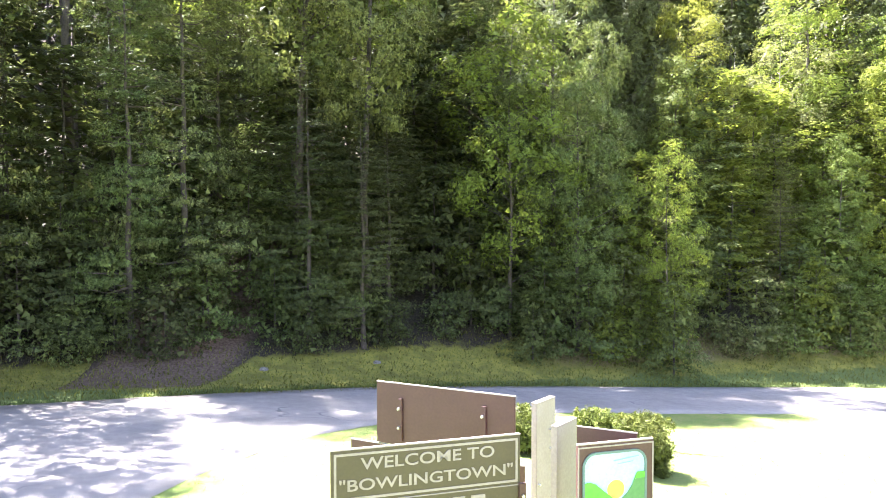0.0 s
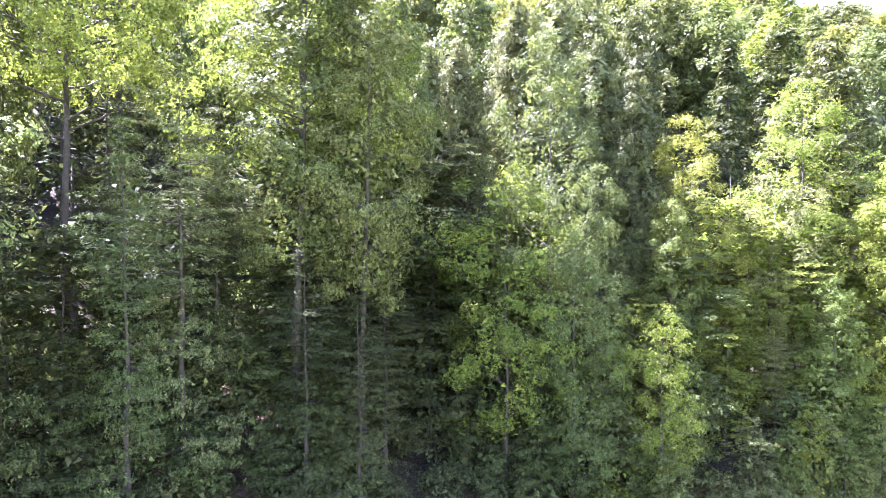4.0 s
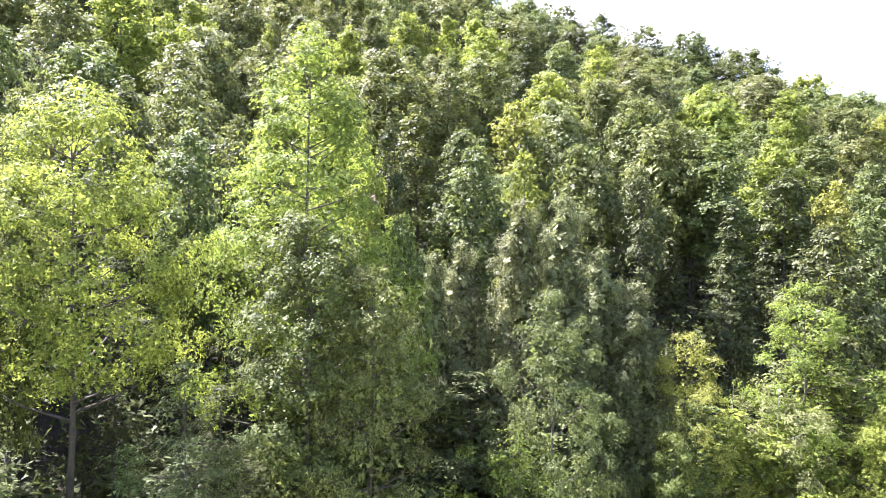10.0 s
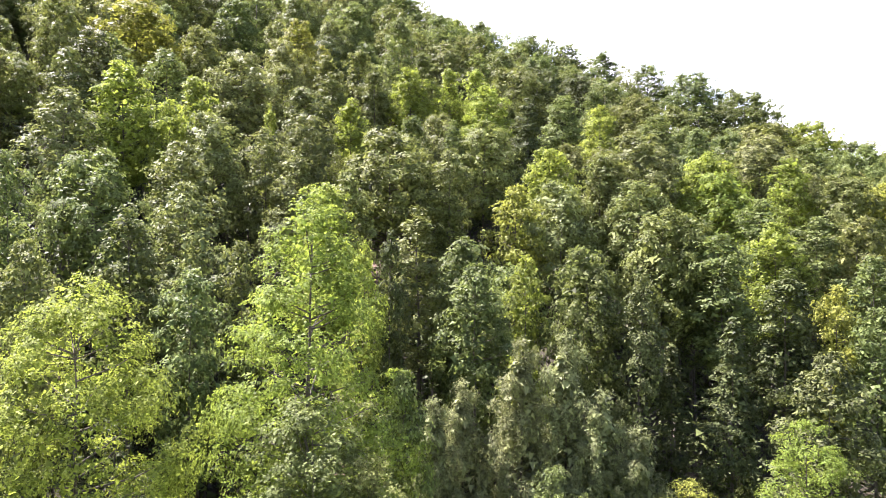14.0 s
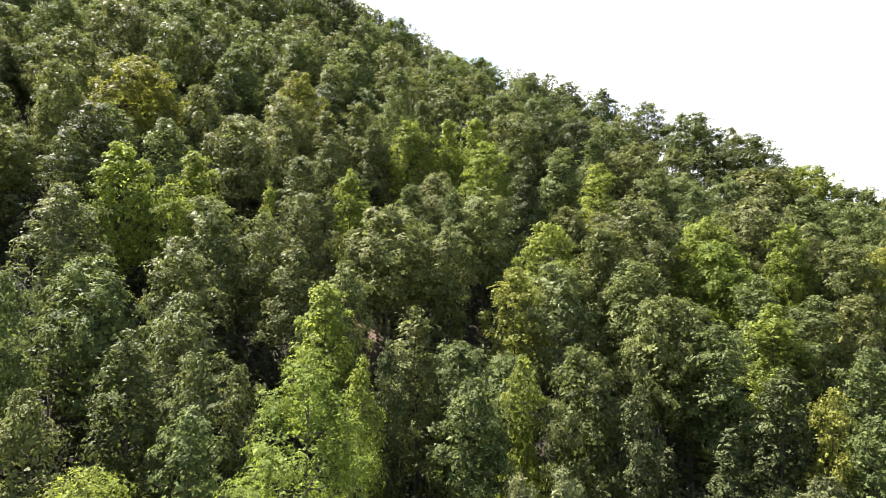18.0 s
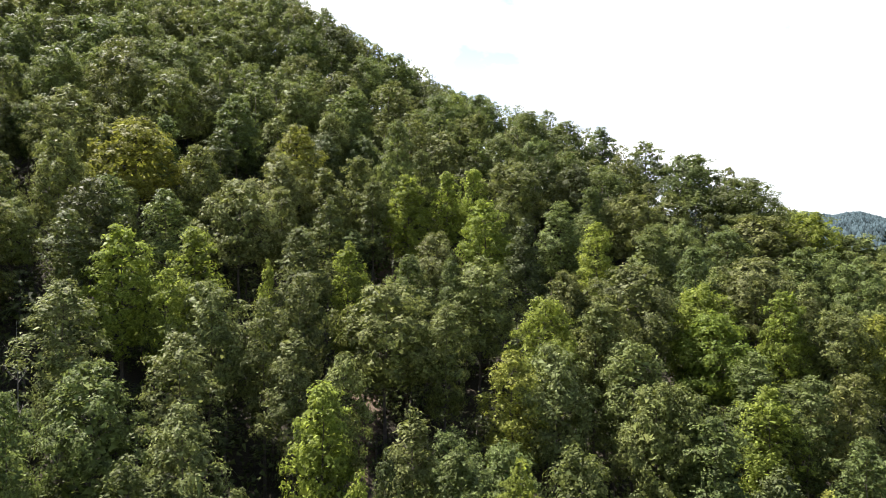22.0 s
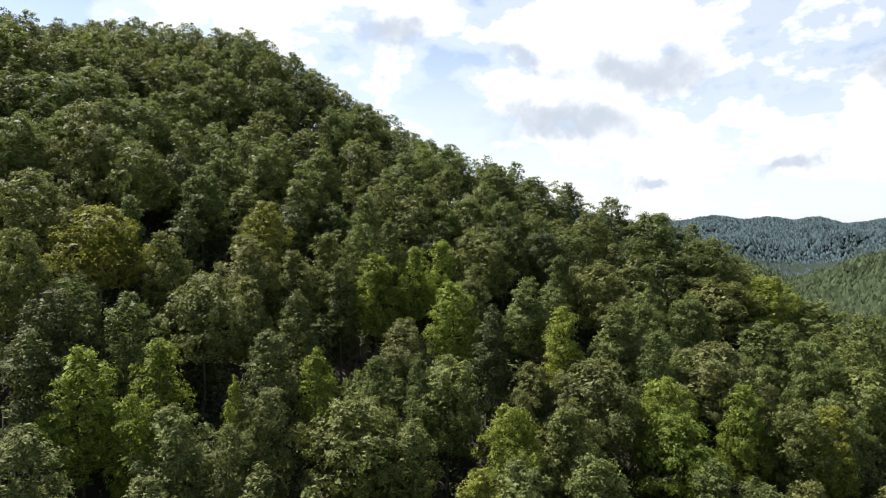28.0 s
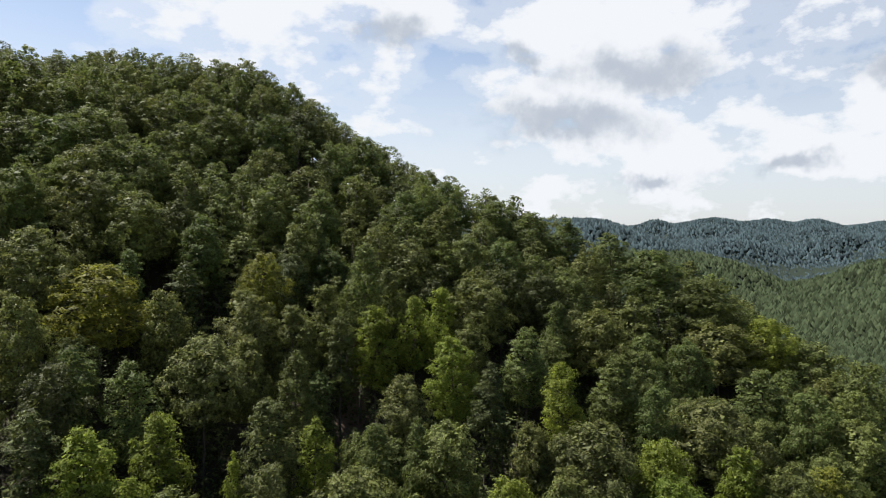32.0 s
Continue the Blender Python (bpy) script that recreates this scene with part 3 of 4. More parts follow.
# hillside trees: crowns held high on their stems
tree_proto("round_a", 11, "round", 22, 9.0, 5.0, 112, 92, 0.30, clump=0.21, narrow=0.65, rise=0.2, flat=0.75, lobes=0.10)
tree_proto("round_b", 12, "round", 22, 8.5, 4.5, 104, 92, 0.29, clump=0.22, lobes=0.12, narrow=0.65, rise=0.2, flat=0.75)
tree_proto("round_c", 13, "round", 22, 9.5, 5.5, 124, 92, 0.31, clump=0.19, narrow=0.65, rise=0.2, flat=0.75, lobes=0.10)
tree_proto("tall_a", 14, "tall", 25, 8.5, 4.6, 116, 92, 0.30, clump=0.21, narrow=0.65, rise=0.2, flat=0.75, lobes=0.10)
tree_proto("tall_b", 15, "tall", 25, 9.5, 4.1, 104, 92, 0.29, clump=0.23, lobes=0.12, narrow=0.65, rise=0.2, flat=0.75)
tree_proto("slim_a", 21, "tall", 25, 9.5, 3.2, 84, 92, 0.28, clump=0.29, narrow=0.65, rise=0.2, flat=0.7, lobes=0.14)
tree_proto("slim_b", 22, "round", 24, 10.0, 3.4, 80, 92, 0.28, clump=0.29, narrow=0.65, rise=0.2, flat=0.7, lobes=0.14)
tree_proto("layer_a", 16, "open", 22, 6.0, 4.6, 100, 85, 0.27, lean=0.1, flat=0.28, rise=0.7, clump=0.26, narrow=0.6)
tree_proto("hemlock", 17, "cone", 22, 2.0, 4.6, 150, 90, 0.22, lean=-0.1, flat=0.16, rise=0.85, clump=0.28, rim=0.6)
tree_proto("cedar_a", 18, "bell", 18, 1.5, 2.9, 240, 120, 0.24, lean=0.6, flat=2.0, rise=0.0, clump=0.13, narrow=0.2, lobes=0.2, rim=0.5, tuft=4)
tree_proto("brush", 20, "round", 10, 0.3, 4.6, 70, 24, 0.45, flat=0.8, clump=0.28, narrow=0.6)
tree_proto("snag", 19, "open", 14, 4.0, 2.6, 90, 3, 0.3, lean=0.9, bark=BARK_PALE, bare=True, trunk_r=0.12)

HILL_KEYS = ["round_a", "round_b", "round_c", "tall_a", "tall_b", "layer_a"]
HILL_COLOURS = ["mid", "mid", "dark", "grey", "olive", "mid", "mid", "olive", "mid", "fresh", "olive", "mid"]
EDGE_KEYS = ["edge_round", "edge_tall", "edge_layer", "edge_open"]

taken = []
random.seed(21)


def landmark(rows, key, colour, what):
    for x, y, h, wide in rows:
        plant(key, colour, x, y, h, random.uniform(0, 6.28), what, wide=wide)
        taken.append((x, y, 2.4 * wide + 1.0))


# tall trees on the outer side of the bend, which shade the road
landmark([(-20.5, 20.8, 28, 1.0), (-24.5, 18.6, 29, 1.0), (-28.5, 15.4, 29, 1.0), (-33, 12, 28, 1.0), (-38, 8.5, 28, 1.0)], "edge_round", "mid", "tall full-crowned green tree beside the road")
landmark([(-19.0, 25.6, 25, 0.8), (-13.2, 28.6, 19, 0.8)], "edge_layer", "mid", "layered green tree at the edge of the woods beside the road")
# the single trees that stand out on the hillside and at its foot
landmark([(-53.6, 132.9, 23.2, 1.18), (13.9, 140.4, 23.4, 1.26), (38.6, 138.4, 23.3, 1.13), (67.7, 147.2, 23.2, 1.64), (79.0, 114.0, 23.3, 1.11), (88.3, 144.9, 23.3, 1.27), (89.1, 129.1, 26.4, 0.99), (-7.6, 85.8, 23.4, 1.19)], "round_c", "olive", "olive-brown broad round-crowned tree on the wooded hillside")
landmark([(-41.4, 133.7, 23.2, 1.14), (-21.8, 158.7, 23.2, 1.22), (21.8, 126.4, 23.2, 1.18), (37.6, 121.1, 23.2, 1.24), (67.7, 128.3, 23.3, 1.33), (30.7, 177.0, 23.3, 1.54), (40.3, 179.7, 23.4, 1.39), (21.9, 179.1, 23.3, 1.46), (51.9, 176.9, 23.4, 1.39)], "tall_a", "mid", "green tall oval-crowned tree on the wooded hillside")
landmark([(-50.6, 111.0, 23.1, 1.33)], "round_c", "gold", "golden-green broad round-crowned tree on the wooded hillside")
landmark([(-41.2, 112.5, 23.3, 0.93), (-33.4, 149.0, 23.1, 1.05), (82.1, 122.6, 23.3, 1.09), (-56.6, 98.1, 23.3, 0.93), (22.0, 91.5, 23.2, 0.91), (23.0, 82.4, 23.3, 1.07), (27.7, 76.6, 23.4, 0.96), (50.9, 83.9, 23.2, 0.92), (24.0, 75.0, 24.1, 0.9)], "round_b", "olive", "olive-brown broad round-crowned tree on the wooded hillside")
landmark([(-28.4, 127.5, 23.2, 1.02), (64.1, 100.4, 23.2, 0.93)], "round_b", "gold", "golden-green broad round-crowned tree on the wooded hillside")
landmark([(-22.5, 185.4, 23.2, 1.06), (59.5, 168.2, 23.1, 1.47), (69.2, 159.9, 23.4, 1.48), (-56.2, 169.7, 23.3, 1.28), (-51.9, 181.0, 23.1, 1.22), (-61.8, 155.9, 23.2, 1.2), (-38.9, 183.0, 23.2, 1.06), (-15.7, 195.3, 23.3, 1.18), (-2.1, 171.2, 23.2, 1.09), (8.6, 187.3, 23.2, 1.12), (-82.9, 159.0, 23.1, 1.29), (-76.8, 165.0, 23.3, 1.23)], "round_c", "mid", "green broad round-crowned tree on the wooded hillside")
landmark([(-9.7, 132.3, 30.3, 0.93), (29.8, 139.1, 23.3, 0.97), (42.0, 112.9, 23.2, 0.98), (-5.3, 95.6, 23.3, 0.96), (-4.9, 137.5, 23.1, 0.94), (2.0, 62.0, 24.4, 0.94)], "tall_b", "mid", "green tall oval-crowned tree on the wooded hillside")
landmark([(-7.0, 124.4, 23.2, 1.08), (6.9, 117.9, 23.2, 1.15), (50.3, 100.5, 23.3, 1.0), (-38.6, 80.6, 23.2, 1.05)], "tall_a", "bright", "bright yellow-green tall oval-crowned tree on the wooded hillside")
landmark([(0.3, 130.3, 23.1, 0.97), (5.2, 135.3, 23.3, 0.92), (-32.6, 88.1, 23.4, 1.04), (-11.8, 66.2, 24.3, 0.96)], "tall_b", "bright", "bright yellow-green tall oval-crowned tree on the wooded hillside")
landmark([(13.0, 160.2, 23.2, 1.06), (21.2, 161.4, 23.3, 1.0), (67.1, 103.2, 23.4, 0.99), (73.1, 119.4, 23.4, 0.99), (-75.5, 130.7, 23.4, 1.05), (58.4, 139.9, 23.3, 1.0)], "round_a", "mid", "green broad round-crowned tree on the wooded hillside")
landmark([(51.6, 154.6, 23.3, 1.24), (-21.5, 118.7, 23.2, 1.11)], "tall_a", "olive", "olive-brown tall oval-crowned tree on the wooded hillside")
landmark([(26.2, 114.5, 23.3, 1.17), (-31.6, 78.0, 23.1, 0.94), (38.3, 79.8, 23.1, 1.21)], "slim_b", "bright", "bright yellow-green broad round-crowned tree on the wooded hillside")
landmark([(28.0, 100.5, 23.2, 1.25), (51.4, 110.9, 23.4, 1.3), (-32.3, 104.7, 23.2, 1.12), (-63.7, 115.1, 23.1, 1.13), (-64.6, 134.3, 23.2, 1.06)], "round_c", "grey", "grey-green broad round-crowned tree on the wooded hillside")
landmark([(38.1, 100.8, 23.2, 1.06)], "round_a", "bright", "bright yellow-green broad round-crowned tree on the wooded hillside")
landmark([(57.1, 98.5, 23.2, 1.02), (5.1, 98.1, 23.2, 1.05)], "round_a", "olive", "olive-brown broad round-crowned tree on the wooded hillside")
landmark([(79.2, 149.5, 23.4, 1.26), (37.7, 95.2, 23.1, 1.08)], "round_c", "bright", "bright yellow-green broad round-crowned tree on the wooded hillside")
landmark([(-16.8, 125.8, 23.3, 1.08), (-26.4, 108.9, 23.2, 1.03)], "tall_b", "olive", "olive-brown tall oval-crowned tree on the wooded hillside")
landmark([(-12.7, 120.3, 23.1, 1.07), (-16.1, 72.9, 23.1, 1.12)], "slim_a", "grey", "grey-green tall oval-crowned tree on the wooded hillside")
landmark([(-28.8, 118.3, 23.2, 1.06), (-18.0, 83.8, 23.1, 0.87), (-27.1, 78.1, 23.1, 0.96), (13.5, 81.3, 23.2, 1.0)], "round_b", "grey", "grey-green broad round-crowned tree on the wooded hillside")
landmark([(-12.9, 91.6, 23.3, 1.09), (-22.0, 84.3, 23.4, 0.6), (-6.9, 56.5, 24.0, 0.7)], "slim_a", "bright", "bright yellow-green tall oval-crowned tree on the wooded hillside")
landmark([(0.7, 98.3, 23.4, 0.96), (-24.6, 51.5, 24.2, 1.02)], "slim_a", "mid", "green tall oval-crowned tree on the wooded hillside")
landmark([(-19.7, 94.6, 23.1, 1.08)], "tall_b", "grey", "grey-green tall oval-crowned tree on the wooded hillside")
landmark([(13.1, 89.0, 23.4, 0.99)], "round_b", "bright", "bright yellow-green broad round-crowned tree on the wooded hillside")
landmark([(19.6, 89.2, 23.2, 1.02), (0.4, 84.7, 23.3, 1.01), (-10.5, 72.3, 23.2, 0.9), (-15.6, 52.1, 24.3, 0.74), (-27.0, 43.5, 24.3, 0.74), (-22.8, 35.2, 24.3, 0.63)], "slim_b", "olive", "olive-brown broad round-crowned tree on the wooded hillside")
# (-45.5, 81.8) and (-46.6, 88.2) have darkened leaves for the shaded gap here
landmark([(-45.5, 81.8, 23.2, 0.9), (-40.7, 121.9, 23.4, 0.91)], "layer_a", "dark", "dark green tree with layered boughs on the wooded hillside")
landmark([(-46.6, 88.2, 23.2, 0.92)], "round_b", "dark", "dark green broad round-crowned tree on the wooded hillside")
landmark([(-32.7, 194.9, 23.3, 1.27)], "round_c", "dark", "dark green broad round-crowned tree on the wooded hillside")
landmark([(-46.5, 93.7, 23.1, 0.95)], "layer_a", "mid", "green tree with layered boughs on the wooded hillside")
landmark([(-39.2, 93.8, 23.2, 1.16), (44.8, 83.1, 23.2, 1.21), (39.2, 86.5, 23.2, 1.15), (2.6, 57.0, 24.3, 0.93), (29.5, 71.4, 24.4, 1.22), (45.0, 71.5, 24.2, 1.03), (-17.9, 46.8, 24.0, 0.8), (-34.7, 53.6, 24.3, 0.73), (-2.5, 42.1, 24.3, 0.6), (37.9, 60.0, 24.3, 0.98)], "slim_b", "mid", "green broad round-crowned tree on the wooded hillside")
landmark([(-18.6, 106.1, 23.3, 1.11), (-2.6, 64.8, 24.3, 1.14)], "slim_a", "olive", "olive-brown tall oval-crowned tree on the wooded hillside")
landmark([(28.8, 149.9, 23.4, 1.0)], "round_a", "dark", "dark green broad round-crowned tree on the wooded hillside")
landmark([(13.2, 111.2, 23.4, 1.15), (-4.8, 59.1, 24.2, 0.6), (17.3, 60.0, 24.2, 0.81), (33.4, 66.0, 24.2, 1.16)], "slim_a", "dark", "dark green tall oval-crowned tree on the wooded hillside")
landmark([(-38.6, 68.5, 23.2, 1.2), (-26.8, 67.5, 23.3, 1.13), (-20.4, 77.2, 23.3, 0.96), (-22.9, 58.2, 24.2, 1.0)], "slim_b", "grey", "grey-green broad round-crowned tree on the wooded hillside")
landmark([(-31.7, 60.8, 23.3, 1.0), (13.4, 65.4, 24.2, 0.86)], "round_b", "mid", "green broad round-crowned tree on the wooded hillside")
landmark([(8.5, 80.2, 23.0, 1.16), (36.2, 63.6, 24.2, 0.76)], "slim_b", "gold", "golden-green broad round-crowned tree on the wooded hillside")
landmark([(-19.6, 53.4, 24.2, 0.62)], "layer_a", "grey", "grey-green tree with layered boughs on the wooded hillside")
landmark([(7.2, 63.8, 24.1, 0.62)], "layer_a", "bright", "bright yellow-green tree with layered boughs on the wooded hillside")
landmark([(30.0, 52.3, 24.3, 1.06)], "slim_b", "dark", "dark green broad round-crowned tree on the wooded hillside")
landmark([(6.1, 37.2, 24.3, 0.75)], "edge_round", "mid", "tall oval-crowned green tree at the edge of the woods")
landmark([(25.9, 47.2, 22.1, 1.0)], "edge_round", "bright", "tall oval-crowned bright yellow-green tree at the edge of the woods")
landmark([(-8.3, 41.0, 34.9, 1.0)], "edge_tall", "bright", "tall oval-crowned bright yellow-green tree at the edge of the woods")
landmark([(-18.3, 33.8, 31.4, 0.95)], "edge_high", "bright", "tall bright yellow-green tree with a bare straight trunk beside the road")
landmark([(-7.0, 34.3, 27.6, 1.05), (-3.7, 33.6, 25.8, 0.9)], "edge_slim", "olive", "full-crowned olive-brown tree at the edge of the woods")
landmark([(-0.8, 45.0, 20.7, 0.86), (1.1, 47.0, 20.9, 0.86), (5.2, 47.0, 24.7, 0.86), (8.3, 47.6, 25.2, 0.86), (10.7, 46.0, 22.8, 0.86), (12.8, 45.0, 21.3, 0.95)], "cedar_a", "cedar", "dusty grey-green slender red cedar on the wooded hillside")
landmark([(20.6, 62.0, 18.5, 0.89), (24.8, 58.5, 24.0, 0.86)], "hemlock", "dark", "dark green hemlock with drooping boughs on the wooded hillside")
landmark([(15.4, 44.4, 18.8, 1.0)], "edge_round", "gold", "tall oval-crowned golden-green tree at the edge of the woods")
landmark([(-63.7, 108.5, 12.0, 0.92), (-41.5, 71.5, 19.5, 0.9), (-44.5, 70.0, 17.5, 0.8), (19.6, 46.0, 16.0, 0.86)], "snag", "mid", "bare grey dead tree among the green crowns")
landmark([(3.5, 34.8, 18.0, 1.05), (11.6, 35.0, 11.6, 0.9)], "edge_open", "bright", "open-crowned pale-stemmed bright yellow-green tree at the edge of the woods")
landmark([(6.9, 34.6, 15.0, 0.9), (10.0, 41.5, 16.0, 0.75)], "edge_round", "mid", "full-crowned green tree at the edge of the woods")
landmark([(22.3, 45.3, 17.2, 0.95)], "edge_pale", "grey", "open-crowned pale-stemmed grey-green tree at the edge of the woods")
landmark([(-11.3, 34.0, 18.1, 0.95), (-2.7, 34.5, 11.7, 1.2), (-6.3, 32.0, 13.0, 1.1), (-3.7, 31.7, 11.5, 1.15)], "edge_layer", "dark", "tall layered dark green tree at the edge of the woods")
landmark([(-20.8, 29.6, 18.0, 0.95)], "edge_layer", "mid", "tall layered green tree at the edge of the woods")
landmark([(-11.8, 30.8, 21.5, 0.85)], "edge_layer", "grey", "tall layered grey-green tree at the edge of the woods")
landmark([(20.0, 40.0, 9.5, 0.91)], "edge_layer", "grey", "dusty grey-green layered young tree at the edge of the woods")
# leaf colours of the next two rows are raised for this corner's glare
landmark([(13.8, 41.2, 14.5, 0.75), (24.2, 41.0, 11.5, 0.9)], "edge_round", "fresh", "full-crowned fresh green tree at the edge of the woods")
landmark([(28.0, 42.5, 17.5, 0.85), (31.5, 46.0, 18.0, 0.9)], "edge_round", "bright", "full-crowned bright yellow-green tree at the edge of the woods")
landmark([(5.1, 33.8, 6.0, 0.86), (11.4, 33.2, 5.3, 0.86)], "sapling", "mid", "green leafy sapling at the edge of the woods")
landmark([(21.0, 38.0, 5.6, 0.86)], "sapling", "bright", "bright yellow-green leafy sapling at the edge of the woods")


# dark gaps between the crowns, with no tall tree
GAPS = [(-56.2, 96.6), (-65.1, 107.3), (18.8, 129.3), (-14.6, 121.9), (-42.2, 101.6), (13.3, 123.2), (-31.8, 111.4), (15.8, 115.8), (-35.8, 113.2), (-42.2, 102.0), (-43.5, 95.9), (-11.7, 108.2)]


def free(x, y, gap):
    if abs(x + 0.6) < 3.0 and y < foot_line(x) + 5:
        return False  # a dark hollow in the wood's edge
    if any((x - a) ** 2 + (y - b) ** 2 < 30 for a, b in GAPS):
        return False
    if x < -9 and y < foot_line(x) + 9:
        return False  # only the tall roadside trees here
    if 8 < x < 36 and y < 57:
        return False  # the open corner, where only the young sunlit trees stand
    return all((x - a) ** 2 + (y - b) ** 2 > (gap * 0.5 + g) ** 2 for a, b, g in taken)


def foot_line(x):
    return 33.3 + 0.42 * min(max(x, -14), 5) + 0.22 * max(x - 5, 0) + 0.62 * min(x + 14, 0)


# fill between the landmarks: a shaken lattice over the whole slope
singles, massed = [], []
row = 0
y = 2.0
while y < 300:
    gap = 6.4 + 0.006 * y if y < 145 else 6.3
    x = -0.70 * y - max(12, 34 - 0.5 * y) + (row % 2) * gap / 2
    while x < 0.70 * y + 14:
        px, py = x + random.uniform(-0.36, 0.36) * gap, y + random.uniform(-0.36, 0.36) * gap
        back_of = float(crest_line(px)) + 9
        if py > foot_line(px) + 1.5 and py < back_of and free(px, py, gap):
            (singles if py < 145 and abs(px) < 0.7 * py + 14 else massed).append((px, py))
        x += gap
    y += gap * 0.87
    row += 1
singles.sort(key=lambda p: p[1])
for px, py in singles[195:]:
    massed.append((px, py))
for px, py in singles[:195]:
    front = py - foot_line(px)
    key = random.choice(EDGE_KEYS if front < 20 else HILL_KEYS)
    # right-hand edge: lighter leaf colours stand in for its sun and glare
    colour = random.choice(HILL_COLOURS if px < 9 or front > 16 else ["bright", "grey", "mid", "fresh"])
    tall = random.uniform(15, 21.5) if front > 7 else random.uniform(12, 19)
    if px < -17 and front < 12:
        tall = random.uniform(19, 26)
    plant(key, colour, px, py, tall, random.uniform(0, 6.28), f"{WORDS[colour]} broadleaf tree on the wooded slope")

# undergrowth along the foot of the woods
for i in range(132):
    px = -24 + i * 0.5 + random.uniform(-0.5, 0.5)
    deep = random.uniform(0.8, 10.0) if i % 3 else random.uniform(-0.2, 1.2)
    if i % 5 == 0 or abs(px + 0.6) < 2.4 and 1.4 < deep < 4:
        continue
    # darker leaves left paint the shaded edge, brighter ones right its glare
    py, colour = foot_line(px) + deep - (1.9 if px > 4 else 0.0), random.choice(["dark", "dark", "mid", "mid"] if px < 8 else ["mid", "fresh", "bright", "grey"])
    if i % 6 == 0:
        plant("bush", colour, px, py, random.uniform(2.0, 3.4), random.uniform(0, 6.28), "low leafy bush at the foot of the woods", "bush", "undergrowth", "bush")
    elif deep < 4.5:
        plant("sapling", colour, px, py, random.uniform(3.5, 5.5) + 0.7 * deep, random.uniform(0, 6.28), "leafy sapling at the edge of the woods", "sapling", "undergrowth", "sapling")
    else:
        plant("young_layer", colour, px, py, random.uniform(4, 6.5) + 1.1 * deep, random.uniform(0, 6.28), "young layered tree at the edge of the woods", "sapling", "undergrowth", "sapling", wide=1.35)


def massed_woods(name, label, spots, keys, colours, keep, grow, heights, seed, heart=150):
    """Woods beyond counting: leaf sprays of many crowns in one mesh, with a stem each."""
    rng = np.random.RandomState(seed)
    names = sorted(set(colours))
    chunks, mats, stems = [], [], []
    for px, py in spots:
        key = keys[rng.randint(len(keys))]
        src = PROTOS[key][3].reshape(-1, 3, 3)
        pick = src[rng.permutation(len(src))[:int(len(src) * keep)]]
        mid = pick.mean(1, keepdims=True)
        pick = np.concatenate([mid + (pick - mid) * grow, PROTOS[key][4].reshape(-1, 3, 3)[:heart]])
        a, h = rng.uniform(0, 6.28), rng.uniform(*heights)
        s = h / PROTOS[key][2]
        w = s * rng.uniform(1.0, 1.25)
        ca, sa = math.cos(a) * w, math.sin(a) * w
        z = float(land(px, py))
        v = np.empty_like(pick)
        v[..., 0] = pick[..., 0] * ca - pick[..., 1] * sa + px
        v[..., 1] = pick[..., 0] * sa + pick[..., 1] * ca + py
        v[..., 2] = pick[..., 2] * s + z
        chunks.append(v.reshape(-1, 3))
        mats.append(np.full(len(pick), names.index(colours[rng.randint(len(colours))]), np.int32))
        stems.append([(px, py, z - 0.5, 0.26), (px, py, z + h * 0.85, 0.08)])
    me = leaf_mesh(name, np.concatenate(chunks), LEAF[names[0]])
    for n in names[1:]:
        me.materials.append(LEAF[n])
    me.polygons.foreach_set("material_index", np.concatenate(mats))
    ob = tagged(new(name, me), label, "woods", kind="stuff")
    sv, sf = tubes(stems, 4)
    mesh_object("stems", sv, sf, BARK, True, ob)
    return ob


massed_woods("hilltop_woods", "mixed green broadleaf woods covering the upper hillside", massed, ["round_a", "tall_a", "round_b", "tall_b"], HILL_COLOURS, 0.30, 1.6, (18, 23.5), 31, 110)


def undergrowth():
    """The lower storey: young trees and brush that fill the slope under the tall crowns."""
    rng = np.random.RandomState(77)
    spots = []
    y = 4.0
    while y < 290:
        gap = 4.8 + 0.013 * y
        x = -0.70 * y - max(10, 30 - 0.5 * y)
        while x < 0.70 * y + 14:
            px, py = x + rng.uniform(-0.4, 0.4) * gap, y + rng.uniform(-0.4, 0.4) * gap
            if py > foot_line(px) + 12.0 and py < float(crest_line(px)) + 12:
                spots.append((px, py))
            x += gap
        y += gap * 0.87
    # all in the dark leaf, which puts shade into the gaps between crowns
    return massed_woods("undergrowth", "dark green young trees and brush under the tall crowns", spots, ["brush"], ["dark"], 0.24, 1.5, (4.0, 10.0), 78, 50)


undergrowth()


